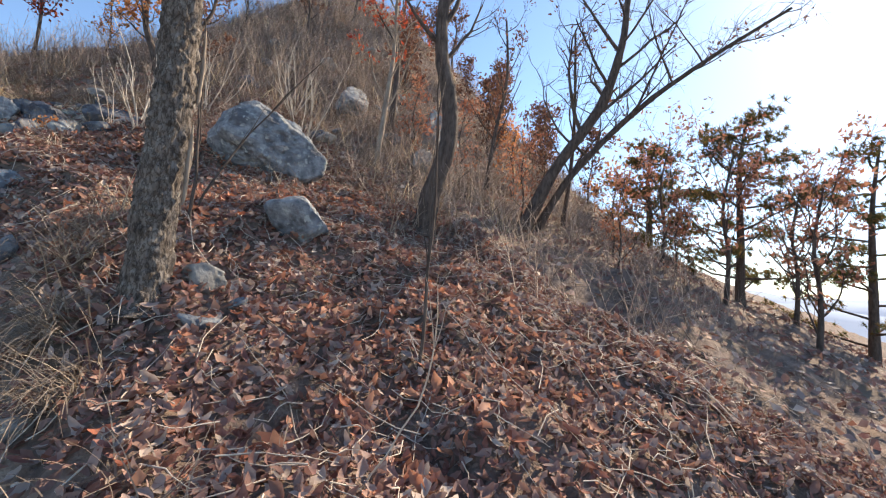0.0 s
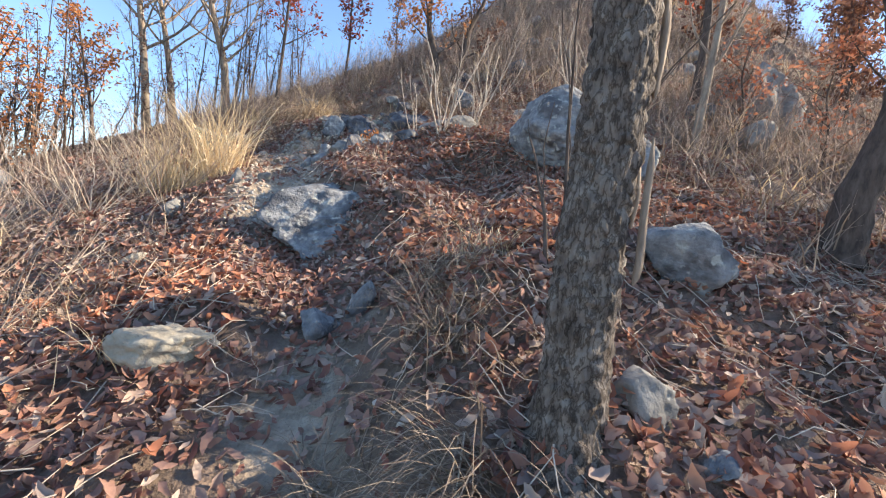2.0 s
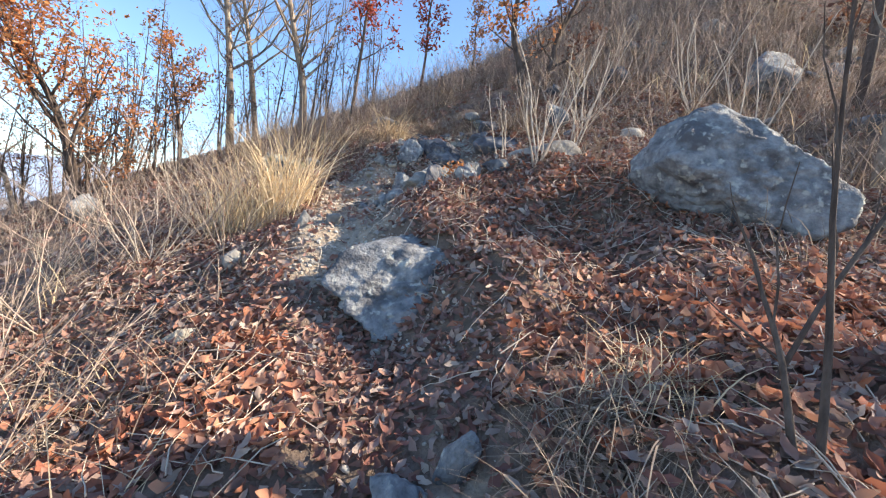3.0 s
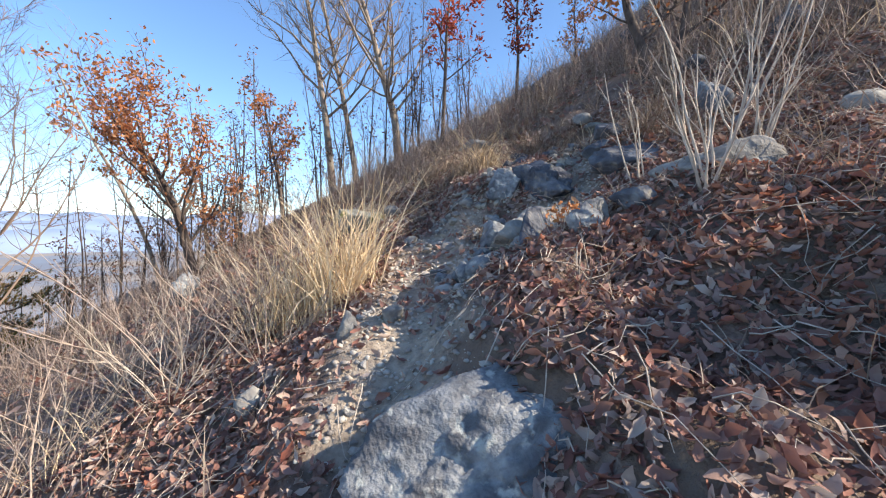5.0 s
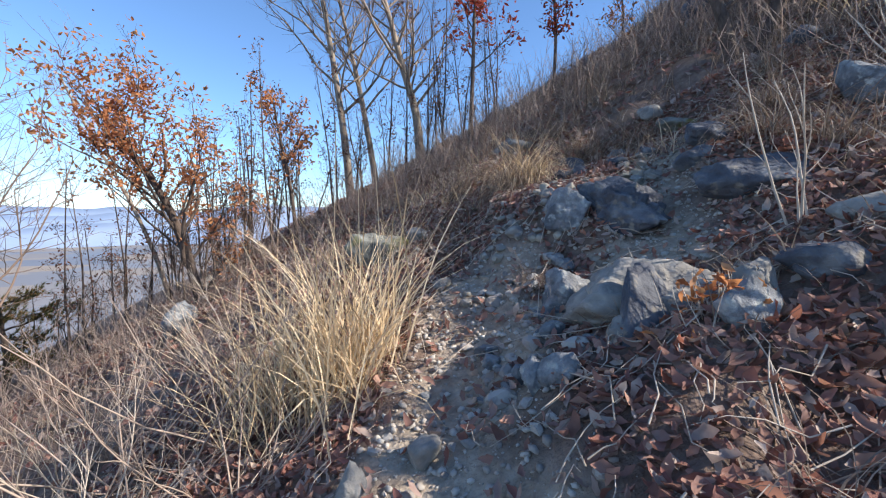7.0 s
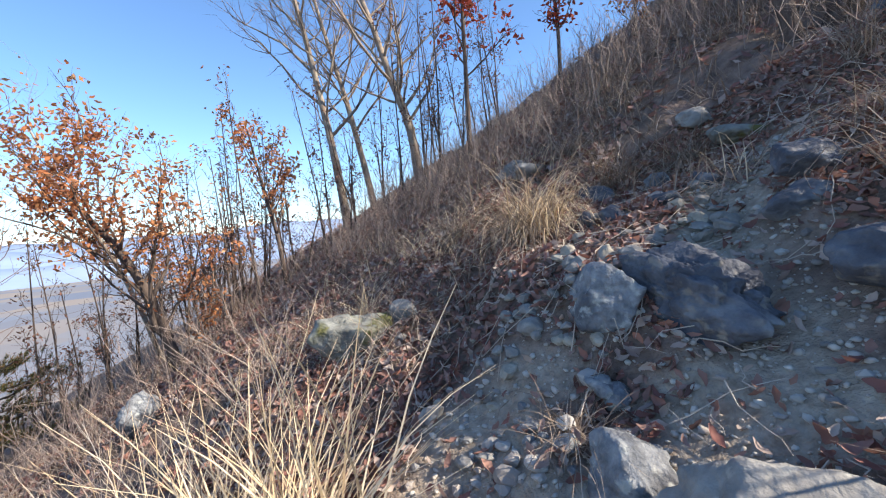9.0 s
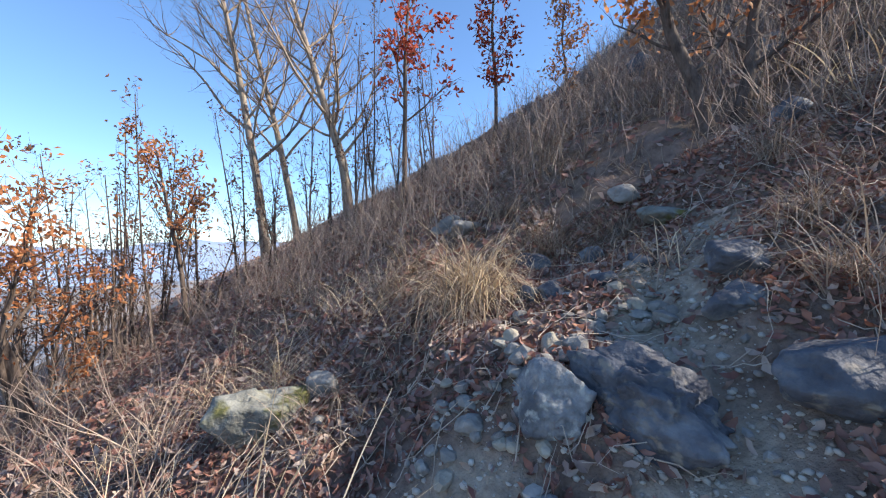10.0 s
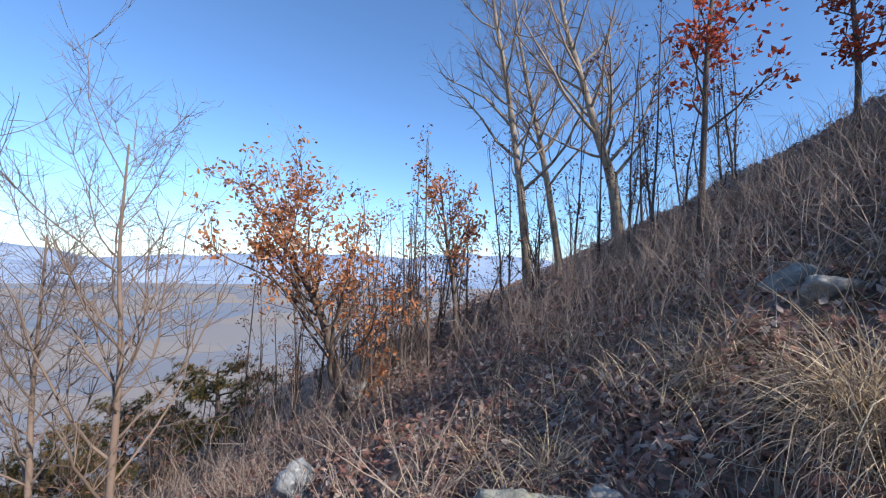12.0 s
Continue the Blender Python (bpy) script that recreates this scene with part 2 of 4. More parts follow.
class Buf:
    """Gathers many small pieces for one mesh."""

    def __init__(self):
        self.v, self.f, self.n = [], [], 0

    def add(self, verts, faces):
        self.v.append(np.asarray(verts, float))
        self.f.append(np.asarray(faces, int) + self.n)
        self.n += len(verts)

    def tube(self, pts, radii, sides=5, wobble=0.0):
        pts = np.asarray(pts, float)
        d = np.gradient(pts, axis=0)
        d /= np.linalg.norm(d, axis=1)[:, None] + 1e-9
        ref = np.array([1.0, 0, 0]) if abs(d[0, 0]) < 0.8 else np.array([0, 1.0, 0])
        a = np.cross(d, ref)
        a /= np.linalg.norm(a, axis=1)[:, None] + 1e-9
        b = np.cross(d, a)
        ang = np.arange(sides) * 2 * math.pi / sides
        r = np.asarray(radii, float)[:, None] * (1 + wobble * rng.standard_normal((len(pts), sides)))
        ring = pts[:, None] + r[..., None] * (np.cos(ang)[None, :, None] * a[:, None] + np.sin(ang)[None, :, None] * b[:, None])
        verts = ring.reshape(-1, 3)
        i, j = np.meshgrid(np.arange(len(pts) - 1), np.arange(sides), indexing="ij")
        q = np.stack([i * sides + j, i * sides + (j + 1) % sides, (i + 1) * sides + (j + 1) % sides, (i + 1) * sides + j], -1).reshape(-1, 4)
        self.add(verts, q)

    def mesh(self, name, material, smooth=False):
        if not self.v:
            return mesh_of(name, [], [], material)
        verts = np.concatenate(self.v)
        me = bpy.data.meshes.new(name)
        me.vertices.add(len(verts))
        me.vertices.foreach_set("co", verts.ravel())
        loops = np.concatenate([f.ravel() for f in self.f])
        sizes = np.concatenate([np.full(len(f), f.shape[1]) for f in self.f])
        me.loops.add(len(loops))
        me.loops.foreach_set("vertex_index", loops.astype(np.int32))
        me.polygons.add(len(sizes))
        me.polygons.foreach_set("loop_start", np.r_[0, np.cumsum(sizes)[:-1]].astype(np.int32))
        me.polygons.foreach_set("loop_total", sizes.astype(np.int32))
        me.materials.append(material)
        if smooth:
            me.polygons.foreach_set("use_smooth", [True] * len(sizes))
        me.update(calc_edges=True)
        me.validate()
        return me


# ---- the hill ----
TRAIL = [(0.25, -3.0), (0.0, -0.5), (-0.25, 1.5), (-0.22, 3.0), (-0.18, 4.2), (-0.55, 5.4), (-0.72, 6.4), (-0.68, 7.4), (-0.7, 8.0)]
BRANCH = [(-0.62, 7.45), (0.0, 7.42), (0.5, 7.72), (0.52, 8.35), (0.72, 9.0), (1.2, 9.35)]


def soft(v, k):
    return k * np.logaddexp(0, np.asarray(v, float) / k)


LUMPS = [(-1.0, 6.3, 0.15, 0.5), (-1.1, 3.9, 0.2, 0.45), (-0.12, 5.0, -0.25, 0.45), (0.55, 9.9, -0.33, 0.5), (-0.15, 7.95, -0.3, 0.26),
         (1.05, 6.3, 0.18, 0.55), (-1.9, 11.4, -0.2, 0.8), (1.3, 9.8, -0.14, 0.5)]


def hill(x, y):
    """The slope without its small bumps: a shoulder that climbs to a rounded summit beside the trail."""
    x, y = np.asarray(x, float), np.asarray(y, float)
    g = 0.356 * y - 0.231 * soft(y - 19.2, 1.5) - 0.033
    h = 0.288 * x - 0.168 * soft(-x - 2.0, 0.8) + 0.268 * soft(x - 1.0, 1.0) - 0.547 * soft(x - 1.353, 0.8)
    top = 7.59 * np.exp(-((x - 11.15) ** 2 / 52.0 + (y - 17.3) ** 2 / 80.3))
    lumps = 0
    for lx, ly, amp, wide in LUMPS:
        lumps = lumps + amp * np.exp(-((x - lx) ** 2 + (y - ly) ** 2) / wide ** 2)
    return g + h + top + lumps


def trail_side(x, y, lines=(TRAIL, BRANCH)):
    """Distance from the middle of the trail, positive on its uphill side."""
    x, y = np.asarray(x, float), np.asarray(y, float)
    best, side = np.full(x.shape, 1e9), np.zeros(x.shape)
    for (ax, ay), (bx, by) in [q for line in lines for q in zip(line, line[1:])]:
        dx, dy = bx - ax, by - ay
        s = np.clip(((x - ax) * dx + (y - ay) * dy) / (dx * dx + dy * dy), 0, 1)
        px, py = x - ax - s * dx, y - ay - s * dy
        d = np.hypot(px, py)
        near = d < best
        side = np.where(near, np.sign(px * dy - py * dx), side)
        best = np.where(near, d, best)
    return best * side


def bumps(x, y):
    """Small unevenness, by a sum of turned waves."""
    z = 0
    for n, (amp, wave) in enumerate([(0.06, 2.6), (0.045, 1.5), (0.03, 0.8), (0.018, 0.42), (0.010, 0.23)]):
        for q in range(3):
            a = 0.7 + 2.1 * n + 2.0944 * q
            z = z + amp / 1.6 * np.sin((x * math.cos(a) + y * math.sin(a)) * 6.283 / wave + 1.7 * q + n + 0.8 * np.sin((x * math.sin(a) - y * math.cos(a)) * 4.1 / wave))
    return z


def height(x, y):
    x, y = np.asarray(x, float), np.asarray(y, float)
    d = trail_side(x, y)
    groove = -0.13 * np.exp(-((d / 0.34) ** 2)) + 0.09 * np.exp(-(((d - 0.75) / 0.4) ** 2))
    calm = 1 - 0.75 * np.exp(-((d / 0.4) ** 2))
    near = hill(x, y) + groove + bumps(x, y) * calm
    r = np.hypot(x - 2, y - 10)
    far = np.clip((r - 26) / 140, 0, 1)
    far = far * far * (3 - 2 * far)
    return near.clip(-70, 40) * (1 - far) + far * (-62 + 2.5 * np.sin(x / 47) * np.cos(y / 61))


def z_at(x, y):
    return float(height(np.array([x]), np.array([y]))[0])


def build_ground():
    def axis(lo, hi, step):
        core = np.arange(lo, hi, step)
        out = step * np.cumsum(1.17 ** np.arange(1, 56))
        out = out[out < 4200]
        return np.r_[lo - out[::-1], core, hi - step + out]

    xs, ys = axis(-3.6, 4.6, 0.055), axis(-1.5, 10.8, 0.06)
    gx, gy = np.meshgrid(xs, ys, indexing="ij")
    gz = height(gx.ravel(), gy.ravel())
    verts = np.stack([gx.ravel(), gy.ravel(), gz], 1)
    i, j = np.meshgrid(np.arange(len(xs) - 1), np.arange(len(ys) - 1), indexing="ij")
    n = len(ys)
    q = np.stack([i * n + j, (i + 1) * n + j, (i + 1) * n + j + 1, i * n + j + 1], -1).reshape(-1, 4)
    buf = Buf()
    buf.add(verts, q)
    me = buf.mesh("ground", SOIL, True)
    wob = 0.1 * np.sin(gx.ravel() * 5.1 + 2 * np.sin(gy.ravel() * 3.3)) + 0.05 * np.sin(gy.ravel() * 13 + gx.ravel() * 9)
    db = np.abs(trail_side(gx.ravel(), gy.ravel(), (BRANCH,)))
    d = np.abs(trail_side(gx.ravel(), gy.ravel(), (TRAIL,)))
    bare = np.clip((np.where(gy.ravel() < 5.2, 0.27, 0.4) + wob - d) / 0.14, 0, 1) * np.where((gy.ravel() > 3.9) & (gy.ravel() < 5.5), 0.15, 1)
    bare = np.maximum(bare, np.clip((0.33 + 1.2 * wob - db) / 0.16, 0, 1))
    me.attributes.new("bare", "FLOAT", "POINT").data.foreach_set("value", bare)
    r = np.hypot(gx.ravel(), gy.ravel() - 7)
    # distance fades the soil into field colours that hold painted haze
    me.attributes.new("hazed_field", "FLOAT", "POINT").data.foreach_set("value", np.clip((r - 60) / 120, 0, 1))
    ob = new("ground", me)
    tagged(ob, "brown hillside soil with a trodden dirt trail and leaf litter", "ground", kind="structure")
    return ob


build_ground()


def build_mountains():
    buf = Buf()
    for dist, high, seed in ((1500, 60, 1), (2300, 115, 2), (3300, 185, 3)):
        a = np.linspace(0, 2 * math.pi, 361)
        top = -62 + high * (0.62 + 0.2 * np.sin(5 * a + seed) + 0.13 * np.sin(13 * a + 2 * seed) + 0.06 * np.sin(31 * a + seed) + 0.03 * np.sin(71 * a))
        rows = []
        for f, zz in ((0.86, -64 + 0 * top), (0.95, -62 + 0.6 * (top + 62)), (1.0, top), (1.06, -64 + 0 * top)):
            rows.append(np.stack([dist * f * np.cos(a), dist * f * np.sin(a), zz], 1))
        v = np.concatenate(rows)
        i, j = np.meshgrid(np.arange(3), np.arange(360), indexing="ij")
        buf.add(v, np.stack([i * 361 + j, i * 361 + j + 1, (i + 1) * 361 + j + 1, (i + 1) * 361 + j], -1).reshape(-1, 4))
    tagged(new("backdrop", buf.mesh("backdrop", HAZE_PAINT, True)), "mountain ranges across the valley, coloured with painted pale blue haze", "mountains", kind="structure")


build_mountains()

# ---- rocks ----


def rock_mesh(name, size, seed, material, sub=4, planes=15, rough=0.06):
    """An angular boulder: a ball cut by tilted planes, then roughened."""
    r = np.random.default_rng(seed)
    bm = bmesh.new()
    bmesh.ops.create_icosphere(bm, subdivisions=sub, radius=1.0)
    nrm = r.standard_normal((planes, 3))
    nrm /= np.linalg.norm(nrm, axis=1)[:, None]
    dist = r.uniform(0.48, 0.86, planes)
    off = Vector(r.uniform(-50, 50, 3))
    for v in bm.verts:
        p = np.array(v.co)
        cut = nrm @ p
        lim = np.where(cut > 0.05, dist / np.maximum(cut, 0.05), 9)
        k = min(1.0, float(np.min(lim)))
        k += rough * noise.fractal(v.co * 1.7 + off, 1.0, 2.1, 5) - 0.5 * rough * abs(noise.noise(v.co * 3.1 + off)) - 1.3 * rough * (noise.voronoi(v.co * 2.3 + off)[0][0] - 0.4) - 0.5 * rough * noise.voronoi(v.co * 6.1 + off)[0][0] + 0.45 * rough * noise.fractal(v.co * 6 + off, 0.8, 2.1, 4)
        v.co = Vector((p[0] * k * size[0] / 2, p[1] * k * size[1] / 2, p[2] * k * size[2] / 2))
    co = np.array([v.co[:] for v in bm.verts])
    lo, hi = co.min(0), co.max(0)
    for v, c in zip(bm.verts, (co - (lo + hi) / 2) * np.array(size) / (hi - lo)):
        v.co = c
    me = bpy.data.meshes.new(name)
    bm.to_mesh(me)
    bm.free()
    me.materials.append(material)
    me.polygons.foreach_set("use_smooth", [sub > 2] * len(me.polygons))
    return me


def rock(name, x, y, size, seed, material, label, turn=0.0, tilt=(0, 0), sink=0.3, lift=0.0, sub=4, planes=15, rough=0.06, z=None):
    ob = new(name, rock_mesh(name, size, seed, material, sub, planes, rough))
    ob.matrix_basis = pose(x, y, z_at(x, y) + size[2] * (0.5 - sink) + lift if z is None else z, tilt[0], tilt[1], turn)
    return tagged(ob, label, "rock")


rock("boulder", 0.13, 5.55, (1.72, 1.02, 0.82), 3, STONE, "large grey lichen-covered boulder beside the dirt trail", 27, (32, -10), sub=6, planes=12, z=1.76)
rock("boulder", 2.38, 5.6, (1.5, 1.05, 1.2), 8, STONE, "big blue-grey boulder standing on the leafy slope", -28, (6, 0), sub=6, planes=12, z=2.95)
rock("rock", 1.77, 3.42, (0.58, 0.44, 0.46), 12, STONE, "squat grey rock half buried in leaf litter", -20, (10, 0), 0.32)
rock("rock", -0.17, 3.88, (0.26, 0.22, 0.2), 14, STONE, "small blue-grey rock on the trail edge", 20, sink=0.35)
rock("rock", 0.03, 3.95, (0.14, 0.16, 0.3), 15, STONE, "upright narrow grey stone on the trail edge", 10, (12, 14), 0.35)
rock("stone", -0.86, 3.72, (0.46, 0.26, 0.24), 16, STONE_TAN, "sunlit tan stone lying among dry leaves", 8, sink=0.35, sub=5, rough=0.12)
rock("stone", -1.5, 5.18, (0.2, 0.17, 0.14), 17, STONE_TAN, "small tan stone beside dry grass", 20)
rock("stone", 0.86, 2.7, (0.26, 0.22, 0.2), 18, STONE_WHITE, "rounded pale stone near the tree trunk", 10)
rock("stone", 0.74, 2.33, (0.2, 0.16, 0.11), 19, STONE, "flat grey stone in leaf litter", -20)
rock("stone", 0.98, 2.48, (0.17, 0.12, 0.09), 20, STONE, "small flat grey stone in leaf litter", 30)
rock("rock", 1.3, 6.92, (0.85, 0.5, 0.36), 21, STONE_WHITE, "long pale rock below the bare shrub", -18, (8, 0), 0.3)
rock("rock", 0.47, 6.78, (0.24, 0.2, 0.27), 22, STONE_WHITE, "pale wedge-shaped rock among brown leaves", 15, (0, 12), 0.3)
rock("rock", 0.72, 6.8, (0.3, 0.22, 0.18), 23, STONE_DARK, "dark flat rock among brown leaves", -15)
rock("ledge_rock", 0.16, 7.1, (0.86, 0.5, 0.5), 24, STONE_WHITE, "pale flat-topped rock ledge above the trail", -24, (10, -6), 0.42, planes=9, sub=5, rough=0.1)
rock("leaning_slab", 0.1, 6.86, (0.28, 0.12, 0.56), 43, STONE_DARK, "thin grey slab leaning against the pale ledge", 24, (-28, 16), planes=10, z=2.72)
rock("ledge_rock", -0.16, 7.55, (0.36, 0.34, 0.3), 25, STONE, "grey ledge rock at the trail bank", 20, (10, 0), 0.4)
rock("boulder", 0.25, 8.12, (0.7, 0.46, 0.5), 26, STONE_DARK, "dark jagged slate rock on the trail bank", -35, (14, 8), 0.5, planes=14, sub=6, rough=0.11)
rock("boulder", -0.12, 8.27, (0.4, 0.36, 0.36), 27, STONE, "grey cracked rock below the upper trail", 75, (20, 0), 0.5, sub=5)
rock("boulder", 0.98, 7.85, (0.66, 0.42, 0.3), 28, STONE_DARK, "dark blue-grey slab beside the upper trail", -20, (8, 0), 0.5, planes=12, sub=5)
rock("boulder", -1.88, 9.04, (0.66, 0.42, 0.6), 29, STONE_MOSS, "moss-stained rock on the lower slope", 34, (12, -26), 0.38, sub=5, planes=12)
rock("rock", -1.53, 9.2, (0.24, 0.2, 0.25), 30, STONE_WHITE, "pale block beside the mossy rock", 10)
rock("stone", -1.45, 8.88, (0.12, 0.1, 0.1), 31, STONE_WHITE, "small white stone below the mossy rock", 10)
rock("slab", 1.05, 10.33, (0.34, 0.26, 0.2), 32, STONE_WHITE, "grey slab lying on the slope", 10)
rock("slab", 0.12, 10.02, (0.34, 0.2, 0.2), 44, STONE_DARK, "dark bluish slab among fallen leaves", -24, (10, 14))
rock("slab", -0.03, 9.33, (0.26, 0.2, 0.14), 45, STONE_DARK, "dark bluish slab at the edge of the leaves", -10)
rock("slab", 0.57, 9.86, (0.24, 0.17, 0.18), 46, STONE, "rounded blue-grey stone below the bank", 15)
rock("slab", 1.25, 9.86, (0.58, 0.32, 0.16), 33, STONE_MOSS, "flat grey slab lying on the slope", -10, (0, 4))
rock("slab", 1.02, 8.62, (0.36, 0.28, 0.24), 34, STONE_DARK, "dark greenish stone on the leafy bank", -14)
rock("slab", 0.84, 8.42, (0.3, 0.24, 0.22), 35, STONE_DARK, "dark rock on the leafy bank", 14)
rock("outcrop", 5.6, 8.7, (0.9, 0.7, 0.95), 36, STONE, "grey outcrop on the upper slope", 10, sink=0.25)
rock("outcrop", 6.9, 6.9, (1.3, 0.9, 1.5), 37, STONE_WHITE, "tall pale outcrop on the upper slope", 40, sink=0.3, rough=0.1, sub=5)
rock("outcrop", 5.5, 6.05, (0.6, 0.5, 0.55), 38, STONE_WHITE, "pale outcrop on the hillside", 20, sink=0.25)
rock("rock", -0.67, 11.15, (0.45, 0.3, 0.26), 39, STONE_WHITE, "pale rock on the brushy slope", 0)
rock("rock", -0.5, 10.85, (0.4, 0.26, 0.2), 40, STONE_WHITE, "pale flat rock on the brushy slope", 30)
rock("rock", -6.9, 12.5, (0.5, 0.36, 0.4), 41, STONE_WHITE, "pale stone on the lower slope", 0)
rock("rock", -5.0, 9.78, (0.42, 0.4, 0.68), 42, STONE, "whitish upright rock in the dry grass below the trail", 30, sink=0.3)
for n, (x, y, w, h, m) in enumerate([(-1.06, 6.27, 0.16, 0.18, STONE_WHITE), (-1.5, 5.98, 0.18, 0.15, STONE_WHITE), (-0.82, 6.48, 0.17, 0.12, STONE_WHITE),
                                     (-0.38, 6.75, 0.19, 0.15, STONE), (-0.28, 6.68, 0.2, 0.14, STONE), (0.02, 6.8, 0.2, 0.13, STONE_WHITE), (0.38, 6.62, 0.26, 0.2, STONE),
                                     (-0.62, 2.0, 0.2, 0.12, STONE), (-0.1, 1.75, 0.22, 0.12, STONE), (-0.45, 2.5, 0.17, 0.1, STONE), (0.1, 2.2, 0.16, 0.1, STONE_WHITE),
                                     (-0.25, 8.62, 0.14, 0.1, STONE_TAN), (-0.05, 8.55, 0.15, 0.12, STONE_TAN), (0.2, 8.72, 0.18, 0.1, STONE_WHITE), (-0.5, 8.3, 0.14, 0.09, STONE_WHITE),
                                     (0.45, 9.15, 0.22, 0.1, STONE_DARK), (0.1, 9.25, 0.26, 0.12, STONE_DARK), (-0.15, 9.0, 0.14, 0.1, STONE_WHITE), (0.75, 9.3, 0.2, 0.1, STONE_DARK)]):
    rock("trail_stone", x, y, (w, w * 0.8, h * 1.3), 60 + n, m, "loose angular stone at the edge of the trail", 37 * n, sink=0.32, sub=3)

for n in range(190):
    a = rng.random()
    if n % 5 < 3:
        x, y = -0.75 + 1.6 * a + rng.normal(0, 0.24), 8.15 + 0.9 * a + rng.normal(0, 0.22)
    else:
        x, y = -0.72 + 0.7 * a + rng.normal(0, 0.16), 6.7 + 1.3 * rng.random()
    w = 0.045 + 0.12 * rng.random() ** 2
    tagged(rock("rubble_stone", x, y, (w, w * rng.uniform(0.6, 1), w * rng.uniform(0.45, 0.8)), 200 + n, (STONE_WHITE, STONE_TAN, STONE_WHITE, PEBBLE_ONE, STONE)[n % 5], "loose broken stone on the gravelly bank", rng.uniform(0, 360), (rng.normal(0, 12), rng.normal(0, 12)), 0.25, sub=2, planes=7, rough=0.1), group="rubble at the bend")

for n in range(34):
    x, y = rng.uniform(1.9, 8.0), rng.uniform(6.4, 13.5)
    w = 0.14 + 0.4 * rng.random() ** 2
    tagged(rock("hillside_stone", x, y, (w, w * rng.uniform(0.6, 1), w * rng.uniform(0.5, 0.9)), 500 + n, (STONE, STONE_WHITE, STONE_DARK)[n % 3], "grey stone half buried in the brushy slope", rng.uniform(0, 360), (rng.normal(0, 12), rng.normal(0, 12)), 0.25, sub=3, planes=9), group="stones on the hillside")

# ---- leaves, grass and stems ----


def leaf_shapes(count, lobed=True):
    """Outlines of curled oak leaves, one long, as (verts, triangles)."""
    shapes = []
    for n in range(count):
        r = np.random.default_rng(300 + n)
        us = np.array([0.0, 0.22, 0.42, 0.62, 0.82, 1.0])
        half = np.array([0.025, 0.12, 0.19, 0.21, 0.14, 0.02]) * r.uniform(0.85, 1.15)
        if lobed:
            half = half * np.array([1, 1.15, 0.85, 1.12, 0.9, 1])
        curl, fold, twist = r.uniform(-1.0, 1.8), r.uniform(-0.1, 0.9), r.uniform(-1.2, 1.2)
        rows = []
        for side in (-1, 0, 1):
            z = curl * (us - 0.5) ** 2 + (fold * half if side else 0) + side * twist * half * (us - 0.3)
            rows.append(np.stack([us - 0.5, side * half + 0.05 * np.sin(us * 5 + n), z], 1))
        v = np.concatenate(rows)
        f = []
        for a in (0, 6):
            for i in range(5):
                f += [(a + i, a + i + 1, a + i + 7), (a + i, a + i + 7, a + i + 6)]
        shapes.append((v, np.array(f)))
    return shapes


SHAPES = leaf_shapes(9)
SIMPLE = [(np.array([[-0.5, 0, 0], [0, -0.28, 0.1], [0.5, 0, 0.05], [0, 0.28, 0.12]]), np.array([(0, 1, 2), (0, 2, 3)])),
          (np.array([[-0.5, 0, 0.1], [0, -0.24, 0.0], [0.5, 0, 0.1], [0, 0.26, 0.02]]), np.array([(0, 1, 3), (1, 2, 3)]))]


def turns(n, tilt, base=None):
    """n random turns: any heading, tipped by about tilt radians."""
    a, b, c = rng.uniform(0, 6.283, n), rng.normal(0, tilt, n), rng.normal(0, tilt, n)
    ca, sa, cb, sb, cc, sc = np.cos(a), np.sin(a), np.cos(b), np.sin(b), np.cos(c), np.sin(c)
    o, i = np.zeros(n), np.ones(n)
    z = np.stack([ca, -sa, o, sa, ca, o, o, o, i], 1).reshape(-1, 3, 3)
    y = np.stack([cb, o, sb, o, i, o, -sb, o, cb], 1).reshape(-1, 3, 3)
    x = np.stack([i, o, o, o, cc, -sc, o, sc, cc], 1).reshape(-1, 3, 3)
    m = y @ x @ z
    return m if base is None else base @ m


def scatter_leaves(buf, places, sizes, tilt, shapes, slope=True):
    """Lays leaves at places, all at once for each shape."""
    which = rng.integers(0, len(shapes), len(places))
    base = np.eye(3)
    if slope:
        nrm = np.array([-0.28, -0.38, 1.0]) / np.linalg.norm([-0.28, -0.38, 1.0])
        ax = np.cross([0, 1, 0], nrm)
        ax /= np.linalg.norm(ax)
        base = np.stack([ax, np.cross(nrm, ax), nrm], 1)
    for w, (v, f) in enumerate(shapes):
        at, sz = places[which == w], sizes[which == w]
        if not len(at):
            continue
        m = turns(len(at), tilt, base)
        verts = np.einsum("nij,vj->nvi", m, v) * sz[:, None, None] + at[:, None]
        faces = f[None] + (np.arange(len(at)) * len(v))[:, None, None]
        buf.add(verts.reshape(-1, 3), faces.reshape(-1, f.shape[1]))


